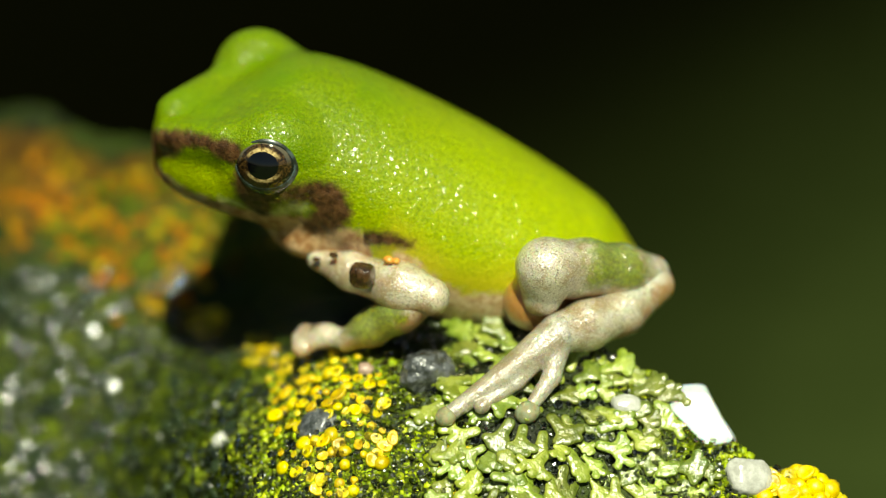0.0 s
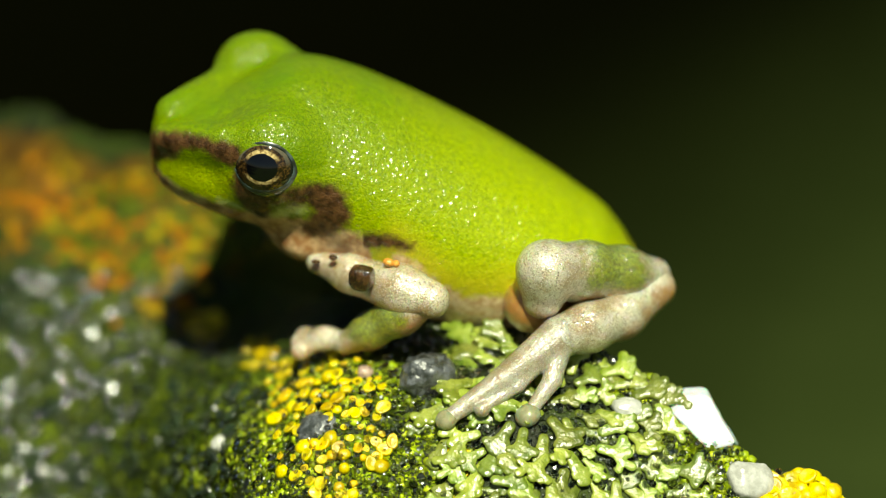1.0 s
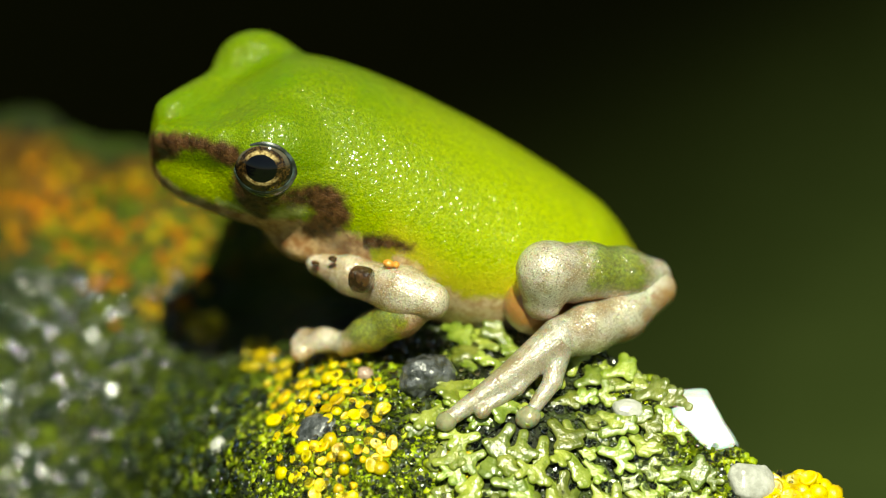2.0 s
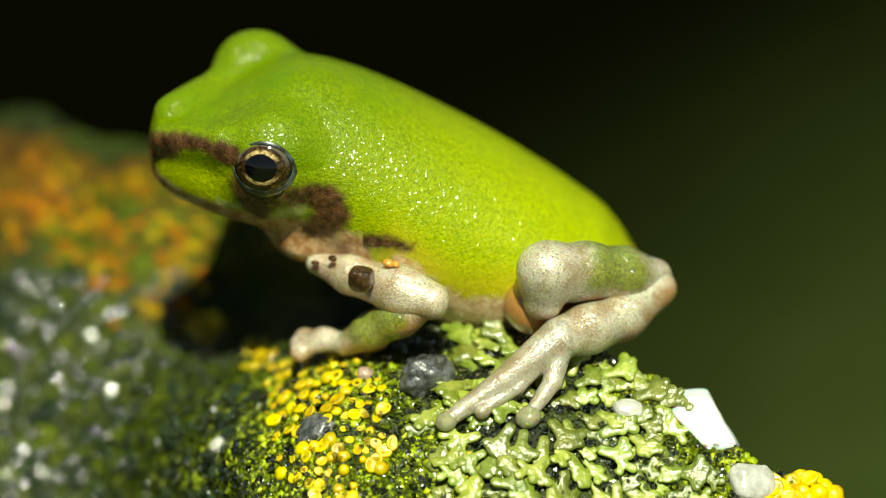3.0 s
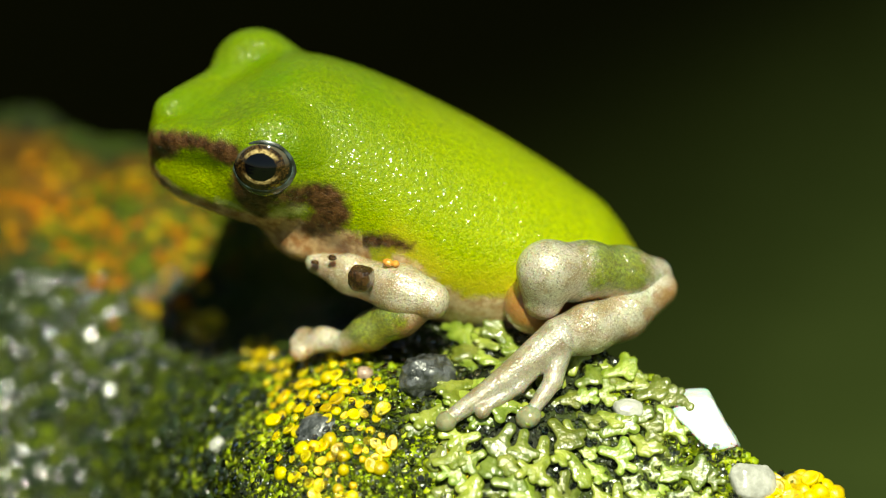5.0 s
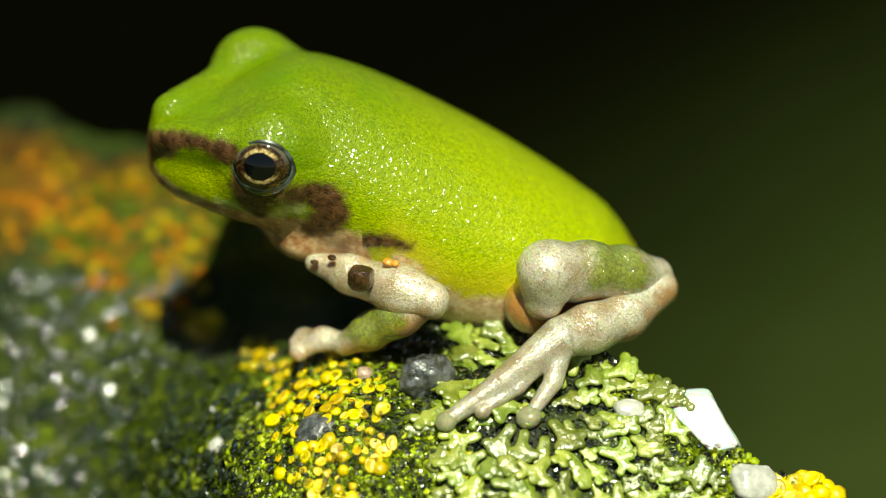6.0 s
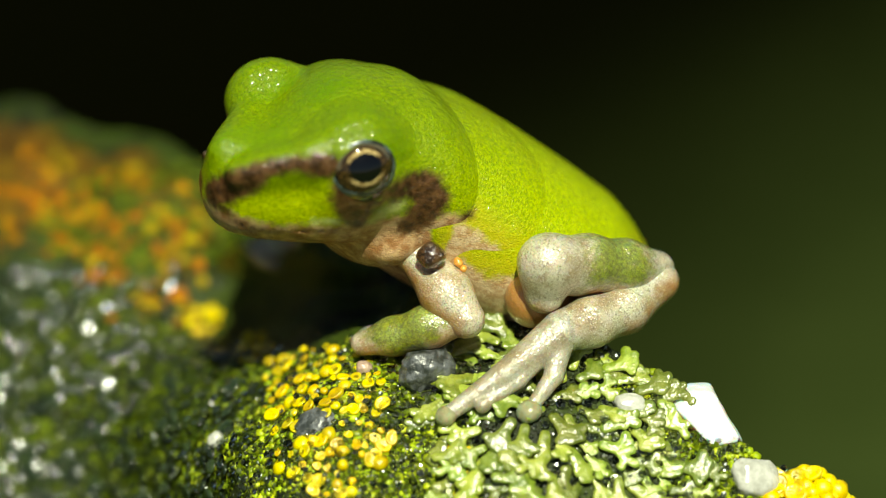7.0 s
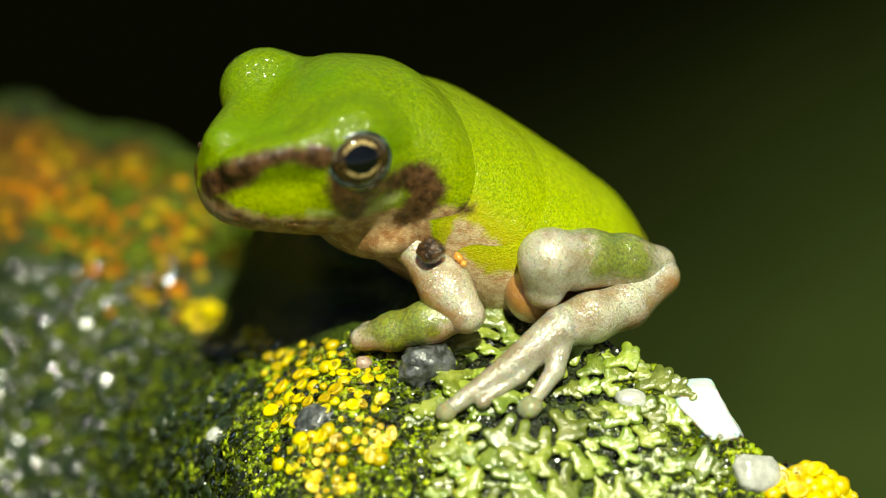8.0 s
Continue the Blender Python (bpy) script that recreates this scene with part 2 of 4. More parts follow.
def part(name, me, material, parent, label="", at=None):
    """Links a mesh as one object under a thing or under a part."""
    ob = link_mesh(name, me, material, parent, label)
    if at is not None:
        ob.matrix_basis = at
    return ob


def to_mesh(name, verts, faces, masks=None):
    """verts in millimetres."""
    me = bpy.data.meshes.new(name)
    me.from_pydata((np.asarray(verts) * MM).tolist(), [], [tuple(int(i) for i in f) for f in faces])
    for key, values in (masks or {}).items():
        me.attributes.new(key, "FLOAT", "POINT").data.foreach_set("value", np.asarray(values, dtype=np.float32))
    me.polygons.foreach_set("use_smooth", [True] * len(me.polygons))
    me.update()
    return me


def skin_of(field, lo, hi, h):
    """Surface of field(points) = 0 by a surface net with cells of h; returns points and quads."""
    lo, hi = np.array(lo, float), np.array(hi, float)
    size = np.ceil((hi - lo) / h).astype(int) + 1
    axes = [lo[i] + h * np.arange(size[i]) for i in range(3)]
    g = np.stack(np.meshgrid(*axes, indexing="ij"), -1)
    val = field(g.reshape(-1, 3)).reshape(size)
    nx, ny, nz = size - 1
    total, count = np.zeros((nx, ny, nz, 3)), np.zeros((nx, ny, nz))
    corners = [(i, j, k) for i in (0, 1) for j in (0, 1) for k in (0, 1)]
    for a in corners:
        for axis in range(3):
            if a[axis]:
                continue
            b = list(a)
            b[axis] = 1
            va = val[a[0]:a[0] + nx, a[1]:a[1] + ny, a[2]:a[2] + nz]
            vb = val[b[0]:b[0] + nx, b[1]:b[1] + ny, b[2]:b[2] + nz]
            cut = (va < 0) != (vb < 0)
            t = np.where(cut, va / np.where(cut, va - vb, 1.0), 0.0)
            p = np.zeros((nx, ny, nz, 3)) + np.array(a, float)
            p[..., axis] += t
            total += p * cut[..., None]
            count += cut
    on = count > 0
    index = -np.ones((nx, ny, nz), int)
    index[on] = np.arange(on.sum())
    base = np.stack(np.nonzero(on), -1)
    pts = lo + h * (base + total[on] / count[on][:, None])
    for _ in range(3):
        f0 = field(pts)
        grad = np.stack([(field(pts + np.eye(3)[i] * 0.02) - f0) / 0.02 for i in range(3)], -1)
        s = f0 / np.maximum((grad ** 2).sum(-1), 0.05)
        pts = pts - np.clip(s, -0.4 * h, 0.4 * h)[:, None] * grad
    quads = []
    for axis in range(3):
        u, v = (axis + 1) % 3, (axis + 2) % 3
        sl = [slice(None)] * 3
        sl[axis] = slice(0, size[axis] - 1)
        sl2 = list(sl)
        sl2[axis] = slice(1, size[axis])
        va, vb = val[tuple(sl)], val[tuple(sl2)]
        hit = np.stack(np.nonzero((va < 0) != (vb < 0)), -1)
        inside = va[tuple(hit.T)] < 0
        ok = (hit[:, u] > 0) & (hit[:, v] > 0) & (hit[:, u] < size[u] - 1) & (hit[:, v] < size[v] - 1)
        hit, inside = hit[ok], inside[ok]
        ring = []
        for du, dv in ((-1, -1), (0, -1), (0, 0), (-1, 0)):
            c = hit.copy()
            c[:, u] += du
            c[:, v] += dv
            ring.append(index[tuple(c.T)])
        q = np.stack(ring, -1)
        q[~inside] = q[~inside][:, ::-1]
        quads.append(q)
    return pts, np.concatenate(quads)


def ball(p, c, r):
    """Rough distance to an ellipsoid."""
    r = np.broadcast_to(np.asarray(r, float), 3)
    q = (p - np.asarray(c, float)) / r
    k = np.linalg.norm(q, axis=-1)
    return (k - 1.0) * r.min() if r.max() / r.min() < 1.01 else k * (k - 1.0) / np.maximum(np.linalg.norm(q / r, axis=-1), 1e-6)


def limb(p, a, b, ra, rb):
    """Distance to a tapered rod with round ends."""
    a, b = np.asarray(a, float), np.asarray(b, float)
    ab = b - a
    t = np.clip(((p - a) @ ab) / (ab @ ab), 0, 1)
    return np.linalg.norm(p - a - t[:, None] * ab, axis=-1) - (ra + (rb - ra) * t)


def melt(a, b, k):
    """Smooth union."""
    h = np.clip(0.5 + 0.5 * (b - a) / k, 0, 1)
    return b + (a - b) * h - k * h * (1 - h)


def curve_through(xs, ys, x):
    """A smooth monotone-ish curve through the given values (Catmull-Rom on uneven knots)."""
    xs, ys = np.asarray(xs, float), np.asarray(ys, float)
    m = np.gradient(ys, xs)
    x = np.clip(x, xs[0], xs[-1])
    i = np.clip(np.searchsorted(xs, x) - 1, 0, len(xs) - 2)
    w = xs[i + 1] - xs[i]
    t = (x - xs[i]) / w
    return ((2 * t ** 3 - 3 * t ** 2 + 1) * ys[i] + (t ** 3 - 2 * t ** 2 + t) * w * m[i]
            + (-2 * t ** 3 + 3 * t ** 2) * ys[i + 1] + (t ** 3 - t ** 2) * w * m[i + 1])


LATTICE = np.random.RandomState(7).rand(32, 32, 32)


def cloud(p, size, octaves=4, fall=0.5):
    """Value noise of that grain in millimetres, about -1 to 1."""
    out, amp, q, norm = 0.0, 1.0, np.asarray(p, float) / size, 0.0
    for _ in range(octaves):
        i = np.floor(q).astype(int)
        f = q - i
        f = f * f * (3 - 2 * f)
        v = 0.0
        for dx in (0, 1):
            for dy in (0, 1):
                for dz in (0, 1):
                    w = np.abs(1 - dx - f[..., 0]) * np.abs(1 - dy - f[..., 1]) * np.abs(1 - dz - f[..., 2])
                    v = v + w * LATTICE[(i[..., 0] + dx) % 32, (i[..., 1] + dy) % 32, (i[..., 2] + dz) % 32]
        out, norm = out + amp * (2 * v - 1), norm + amp
        amp, q = amp * fall, q * 2.03 + 5.7
    return out / norm


# ---- the rock, in its own leaning frame: u to the side, w up the slope, depth away ----
def lean(u, w, d):
    """From the leaning frame to the world, millimetres."""
    u, w, d = np.broadcast_arrays(np.asarray(u, float), w, d)
    return np.stack([u, d * CS + w * SN, -d * SN + w * CS], -1)


def ridge(u):
    w = curve_through([-60, -30, -23.5, -22.2, -20.9, -19.2, -16, -14.6, -13, -6, 0, 4, 7.9, 10.2, 12.9, 14.4, 16.4, 17.9, 25, 60],
                      [4, 7.2, 7.7, 7.6, 6.9, 6.3, 6.0, 5.4, 4.3, 2.4, -1.8, -3.9, -4.9, -6.5, -8.6, -9.8, -9.9, -11.2, -15, -30], u)
    d = curve_through([-60, -20, -13, -10, -8, -6, 0, 4, 8, 13, 18, 25, 60], [50, 27, 22.5, 19, 16, 12.5, 6, 3, 2, 0, -0.5, -1, 4], u)
    return w, d


def face_depth(u, w):
    """Depth of the near face of the rock."""
    wr, dr = ridge(u)
    a = curve_through([-60, -20, -13, -10, -8, -6, 0, 8, 14, 25, 60], [20, 16, 14, 14, 15.0, 15.5, 10.5, 5.5, 3.5, 3, 3], u)
    ln = curve_through([-60, -20, -6, 0, 8, 60], [9, 9, 9, 6.5, 6, 6], u)
    hollow = 4.6 * np.exp(-((u + 8.8) / 4.4) ** 2 - ((w + 2.6) / 2.3) ** 2) + 1.6 * np.exp(-((u + 2.2) / 2.4) ** 2 - ((w + 4.5) / 0.8) ** 2)
    hollow = hollow + 2.6 * np.exp(-((u + 4.2) / 2.2) ** 2 - ((w + 2.7) / 1.2) ** 2)
    low = np.clip((-4.4 - w) / 5.0, 0, 1)
    swell = 6.0 * np.exp(-((u + 10.5) / 4.6) ** 2) * low * low * (3 - 2 * low)
    return dr - a * (1 - np.exp(-np.maximum(wr - w, 0) / ln)) + hollow - swell


def relief(p, u):
    amp = np.where(u < -8, 0.75, 0.45)
    return amp * cloud(p, 3.2, 4, 0.55) + 0.10 * cloud(p + 40, 0.7, 3, 0.6)


def rock_surface(u, w):
    """World point of the near face with its relief."""
    p = lean(u, w, face_depth(u, w))
    r = relief(p, np.asarray(u, float))
    return p + r[..., None] * np.array([0.0, -SN * 0.6, 0.8])


def rock_normal(u, w):
    e = 0.35
    a = rock_surface(u + e, w) - rock_surface(u - e, w)
    b = rock_surface(u, w + e) - rock_surface(u, w - e)
    n = np.cross(a, b)
    return n / np.linalg.norm(n, axis=-1, keepdims=True)


def build_rock():
    us = np.concatenate([np.linspace(-70, -21, 50)[:-1], np.linspace(-21, 20, 257), np.linspace(20, 70, 50)[1:]])
    front = np.concatenate([np.linspace(1.0, 0.0, 190)])          # 1: foot of the face, 0: ridge
    rows, fars = [], []
    wr, _ = ridge(us)
    for f in front:                                               # near face, bottom to ridge
        w = wr + (-19.0 - np.minimum(wr, 0) * 0.4 - wr * 0.2) * f ** 1.15
        rows.append(rock_surface(us, w))
    top = rows[-1]
    for k in range(1, 26):                                        # over the ridge and down behind
        s = k / 25
        back = top + np.array([0, 1.0, 0]) * (34 * s ** 1.3) + np.array([0, 0, -1.0]) * (0.8 * 34 * s ** 1.3 + 190 * s ** 5)
        rows.append(back + relief(back, us)[:, None] * np.array([0, 0.3, 0.7]) * 0.8)
    low = rows[0]
    skirt = []
    for k in range(12, 0, -1):                                    # below the near face, down to the earth
        s = k / 12
        p = low + np.array([0, -1.0, 0]) * (9 * s) + np.array([0, 0, -1.0]) * (235 * s ** 1.6)
        skirt.append(p + 1.5 * cloud(p, 8.0)[:, None] * np.array([0, -0.8, 0.3]))
    rows = np.stack(skirt + rows)
    side = np.maximum(np.abs(rows[..., 0]) - 26, 0) / 44
    rows[..., 2] -= 210 * side ** 3
    rows[..., 2] = np.maximum(rows[..., 2], -252)
    nr, nu = rows.shape[:2]
    idx = np.arange(nr * nu).reshape(nr, nu)
    faces = np.stack([idx[:-1, :-1], idx[:-1, 1:], idx[1:, 1:], idx[1:, :-1]], -1).reshape(-1, 4)
    v = rows.reshape(-1, 3)
    rust = np.minimum((-9.0 - v[:, 0]) * 0.3, (v[:, 1] * SN + v[:, 2] * CS + 1.5) * 0.35) - 0.7
    rust = np.minimum(rust, (ridge(v[:, 0])[0] - v[:, 1] * SN - v[:, 2] * CS - 1.0) * 0.7)
    rock = link_mesh("rock", to_mesh("rock", v, faces, {"rust": np.clip(rust, -3, 2.2)}), ROCK)
    return tagged(rock, "dark wet rock with mossy stain and lichen crusts", "rock", kind="structure")


def build_earth():
    n = 60
    ring = np.linspace(-1, 1, n)
    x, y = np.meshgrid(np.sign(ring) * np.abs(ring) ** 3 * 60000, np.sign(ring) * np.abs(ring) ** 3 * 60000, indexing="ij")
    p = np.stack([x, y + 300, np.full_like(x, -250.0)], -1).reshape(-1, 3)
    idx = np.arange(n * n).reshape(n, n)
    faces = np.stack([idx[:-1, :-1], idx[1:, :-1], idx[1:, 1:], idx[:-1, 1:]], -1).reshape(-1, 4)
    return tagged(link_mesh("ground", to_mesh("ground", p, faces), SHADED_GROUND), "far mossy ground with shade painted in as black to one side", "ground", kind="structure")


build_earth()
build_rock()


# ---- the frog; it faces -x, its middle plane lies at y = MID ----
MID = 6.0
BASE = Vector((2.0, 6.0, -6.4))           # where the belly rests
frog = new("tree_frog")
frog.matrix_world = Matrix.Translation(BASE * MM)
tagged(frog, "small bright green tree frog with brown eye stripe on wet rock", "frog")

LX = [-13.55, -13.42, -13.1, -12.5, -11.4, -9.9, -8.4, -6.3, -4.2, -2.1, 0, 2.1, 4.2, 6.3, 7.9, 8.8, 9.3, 9.5]
LZ = [2.65, 2.65, 2.65, 2.70, 2.75, 2.60, 2.45, 2.15, 1.10, -0.15, -1.42, -2.36, -3.20, -3.93, -4.46, -4.80, -5.0, -5.1]
LY = [0.02, 1.00, 1.80, 2.55, 3.40, 4.05, 4.40, 4.75, 5.05, 5.30, 5.42, 5.32, 5.02, 4.30, 3.35, 2.20, 1.15, 0.02]
LR = [0.02, 0.95, 1.65, 2.20, 2.75, 3.15, 3.55, 4.20, 4.72, 5.04, 5.20, 4.93, 4.40, 3.67, 2.88, 1.94, 1.05, 0.02]


def snout(x):
    """0 at the neck, 1 at the snout."""
    w = np.clip((-7.0 - x) / 4.0, 0, 1)
    return w * w * (3 - 2 * w)


def middle(x):
    """The head's middle plane swings a little towards -y."""
    return MID - 0.188 * np.maximum(curve_through(LX, LY, x), 0.02) * snout(x)


def torso(p):
    """Head and trunk together as one lofted, slightly boxy form."""
    x = p[:, 0]
    w = snout(x)
    zc, ry, rz = curve_through(LX, LZ, x) - 0.37 * w, curve_through(LX, LY, x), curve_through(LX, LR, x) * (1 - 0.144 * w)
    ry, rz = np.maximum(ry * (1 - 0.188 * w), 0.02), np.maximum(rz, 0.02)
    power = 2.0 + 0.35 * np.clip((-6.0 - x) / 3.0, 0, 1)
    a, b = np.abs(p[:, 1] - middle(x)) / ry, np.abs(p[:, 2] - zc) / rz
    rho = (a ** power + b ** power) ** (1 / power)
    d = (rho - 1) * np.minimum(ry, rz)
    over = np.maximum(LX[0] - x, 0) + np.maximum(x - LX[-1], 0)
    return d + over


EYES = {"near": np.array([-7.68, 2.35, 3.32]), "far": np.array([-8.77, 9.23, 4.53])}
GAZE = {"near": Vector((-0.16, -0.93, 0.22)).normalized(), "far": Vector((-0.16, 0.93, 0.22)).normalized()}


def brow(p):
    """Ridge from the nostril to the eye on either side."""
    return np.minimum(limb(p, (-12.3, 5.54, 4.11), (-9.9, 7.98, 4.30), 0.84, 1.07), limb(p, (-12.6, 3.75, 3.75), (-9.9, 2.4, 4.1), 0.52, 0.75))


def with_eyelids(p):
    f = torso(p)
    for key, c in EYES.items():
        f = melt(f, ball(p, c + np.array([0.05, 0, 0.40 if key == "near" else 0.15]), (2.0, 1.6, 1.85)), 1.1)
    return melt(f, brow(p), 0.9)


def both_sides(p):
    """The points folded over onto one side of the head's middle plane."""
    m = middle(p[:, 0])
    return np.stack([p[:, 0], np.abs(p[:, 1] - m) + MID - m, p[:, 2]], -1)


def carved(p, f):
    """Nostrils and the mouth line."""
    q = both_sides(p)
    f = np.maximum(f, -(ball(q, (-12.75, 2.55, 3.72), 0.22) - 0.02))
    slit = np.minimum(limb(q, (-12.6, 2.0, 1.35), (-10.6, 3.3, 0.95), 0.05, 0.07), limb(q, (-10.6, 3.3, 0.95), (-7.6, 4.2, 0.3), 0.07, 0.03))
    return -melt(-f, slit, 0.12)


def along(p, line, radii):
    """Signed depth inside a tapering band along a line of points (mirrored to both sides)."""
    q = both_sides(p)
    best = None
    for a, b, ra, rb in zip(line[:-1], line[1:], radii[:-1], radii[1:]):
        d = limb(q, a, b, ra, rb)
        best = d if best is None else np.minimum(best, d)
    return -best


def skin_masks(p):
    """Depth inside each marking of the skin, in millimetres."""
    band = along(p, [(-13.5, 0.9, 2.6), (-12.9, 2.5, 3.35), (-12.1, 3.2, 3.85)], [0.7, 0.78, 0.62])
    band = np.maximum(band, along(p, [(-12.1, 3.2, 4.05), (-10.75, 4.0, 4.2), (-9.4, 4.7, 4.0)], [0.44, 0.36, 0.62]))
    band = np.maximum(band, along(p, [(-13.3, 1.4, 2.2), (-12.4, 2.3, 1.3), (-11.0, 3.0, 0.8), (-9.6, 2.9, 0.0)], [0.30, 0.20, 0.16, 0.12]))
    band = np.maximum(band, along(p, [(-8.4, 4.6, 2.5), (-8.3, 4.4, 1.7), (-8.15, 4.1, 0.85)], [1.1, 0.92, 0.42]))
    band = np.maximum(band, along(p, [(-8.0, 4.65, 2.3), (-7.2, 4.65, 2.15), (-6.4, 4.7, 2.2)], [0.8, 0.62, 0.68]))
    band = np.maximum(band, along(p, [(-6.7, 4.7, 2.5), (-5.9, 4.74, 2.3), (-5.2, 4.94, 1.8), (-4.85, 5.03, 1.15), (-5.4, 4.85, 0.5), (-6.0, 4.3, 0.1)], [0.42, 0.55, 0.88, 0.80, 0.75, 0.5]))
    flank = along(p, [(-3.4, 5.1, -0.1), (-2.4, 5.2, -0.05), (-1.5, 5.3, -0.25)], [0.42, 0.40, 0.22])
    band = np.maximum(band, flank)
    line = curve_through([-14, -13.2, -12.3, -11.0, -9.6, -8.3, -6.6, -5.2, -3.6, -2.1, -0.8, 0.6, 3, 9.5],
                         [2.3, 2.1, 1.65, 1.4, 1.2, 1.0, 0.85, 0.6, 0.25, -0.3, -1.3, -2.45, -2.7, -4.3], p[:, 0])
    low = line - p[:, 2]
    front = np.clip((-2.0 - p[:, 0]) / 1.6, 0, 1)
    belly = low * (1 - front) - 3.0 * front
    lime = np.clip((p[:, 0] + 6.5) / 9.0, 0, 1) * 0.75 + np.clip((low + 4.5) / 5.0, 0, 1) * 0.55
    lime = np.maximum(lime, np.clip((-7.5 - p[:, 0]) / 1.5, 0, 1) * np.clip((3.7 - p[:, 2]) / 1.2, 0, 1) * 0.95)
    jaw = low * front - 3.0 * (1 - front)
    pale = along(p, [(-7.6, 4.3, 0.95), (-6.6, 4.62, 1.4)], [0.30, 0.42])
    pale = np.maximum(pale, along(p, [(-10.0, 3.8, 1.35), (-9.2, 4.2, 1.1)], [0.12, 0.2]))
    return {"band": band, "belly": belly, "jaw": jaw, "pale": pale, "lime": lime}


NECK_X, CHEST_X = -3.9, 0.6


def with_throat(p):
    return melt(torso(p), ball(p, (-6.1, 5.6, -1.2), (2.1, 3.7, 1.45)), 1.0)


def head_field(p):
    f = carved(p, with_throat(p))
    for c in EYES.values():
        f = melt(f, ball(p, c + np.array([0.07, 0, -0.3]), (1.98, 1.57, 1.75)), 1.1)
    f = melt(f, brow(p), 0.9)
    f = np.maximum(f, p[:, 0] + 1.0)
    return f + 0.20 * np.maximum(p[:, 0] - NECK_X, 0) ** 2


def chest_field(p):
    f = np.maximum(np.maximum(torso(p), -7.6 - p[:, 0]), p[:, 0] - 4.4)
    return f + 0.055 * np.maximum(NECK_X - p[:, 0], 0) ** 2 + 0.07 * np.maximum(p[:, 0] - CHEST_X, 0) ** 2


def trunk_field(p):
    f = np.maximum(torso(p), -3.6 - p[:, 0])
    return f + 0.07 * np.maximum(CHEST_X - p[:, 0], 0) ** 2


def eyelid_field(key):
    c = EYES[key]

    def f(p):
        away = np.linalg.norm(p - c - np.array([0, 0, 0.5]), axis=-1)
        return with_eyelids(p) + 0.08 * np.maximum(away - 2.3, 0) ** 2 + np.maximum(away - 3.7, 0)
    return f


def from_field(name, field, lo, hi, h, pivot=(0, 0, 0), masks=skin_masks):
    v, q = skin_of(field, lo, hi, h)
    return to_mesh(name, v - np.asarray(pivot, float), q, masks(v) if masks else None)


def trunk_masks(p):
    m = skin_masks(p)
    m["band"] = m["band"] - 3.0 * np.clip((-3.6 - p[:, 0]) / 0.3, 0, 1)
    return m


NECK = np.array([-3.4, 6.0, 0.6])
HIPS = np.array([6.5, 6.0, -4.0])
WAIST = np.array([0.6, 6.0, -1.6])


def at(p):
    """Place of a part in the frog's own space."""
    return Matrix.Translation((Vector(p) - BASE) * MM)


def eyeball_mesh(r=1.76):
    bm = bmesh.new()
    bmesh.ops.create_uvsphere(bm, u_segments=40, v_segments=28, radius=r * MM)
    me = bpy.data.meshes.new("eye")
    bm.to_mesh(me)
    me.polygons.foreach_set("use_smooth", [True] * len(me.polygons))
    return me


def rim_mesh(radius=1.50, thick=0.22, squash=0.80, ball_r=1.72):
    vs, fs, n, m = [], [], 48, 12
    for i in range(n):
        a = 2 * math.pi * i / n
        t = thick * (1 + 0.25 * math.sin(a))
        for j in range(m):
            b = 2 * math.pi * j / m
            r = radius + t * math.cos(b)
            x, y = r * math.cos(a), r * squash * math.sin(a)
            vs.append((x, y, math.sqrt(max(ball_r ** 2 - x * x - y * y, 0.2)) + 0.5 * t * math.sin(b)))
            fs.append((i * m + j, ((i + 1) % n) * m + j, ((i + 1) % n) * m + (j + 1) % m, i * m + (j + 1) % m))
    return to_mesh("eye_rim", vs, fs)


def gaze_frame(key):
    """z along the gaze, x level, so that the pupil lies flat."""
    z = GAZE[key]
    x = Vector((0, 0, 1)).cross(z).normalized()
    y = z.cross(x)
    return Matrix((x, y, z)).transposed().to_4x4()


def build_head_and_trunk():
    trunk = part("trunk", from_field("trunk", trunk_field, (-4, 0, -8.5), (10, 12, 5), 0.16, HIPS, trunk_masks), SKIN, frog, "bright green back over a cream belly", at(HIPS))
    chest = part("chest", from_field("chest", chest_field, (-8, 0, -8.5), (5, 12, 7), 0.15, WAIST, trunk_masks), SKIN, frog, "green shoulders over a pale chest", at(WAIST))
    head = part("head", from_field("head", head_field, (-14, 0, -5), (0, 12, 8), 0.125, NECK), SKIN, frog, "green head with a dark brown eye stripe", at(NECK))
    lids, balls = [], []
    for key in ("near", "far"):
        c = EYES[key]
        me = from_field("eyelid", eyelid_field(key), c - 4, c + 4, 0.125, c)
        lids.append(part("eyelid", me, SKIN, head, "", Matrix.Translation(Vector(c - NECK) * MM)))
        g = gaze_frame(key)
        out = Vector(c - NECK) + GAZE[key] * 0.21
        eye = part("eye", eyeball_mesh(), EYE, head, "glossy black eye with a brassy ring", Matrix.Translation(out * MM) @ g)
        rim = part("eye_rim", rim_mesh(), RIM, head, "dark grey-brown rim of the eye", Matrix.Translation(out * MM) @ g)
        balls += [eye, rim]
    for y in (3.5, 6.9):
        me = from_field("nostril", lambda p: ball(p, (0, 0, 0), (0.22, 0.16, 0.18)), (-0.5, -0.5, -0.5), (0.5, 0.5, 0.5), 0.07, (0, 0, 0), None)
        part("nostril", me, BROWN, head, "dark nostril", Matrix.Translation((Vector((-12.78, y, 3.75)) - Vector(NECK)) * MM))
    return trunk, chest, head, lids, balls


trunk, chest, head, lids, balls = build_head_and_trunk()


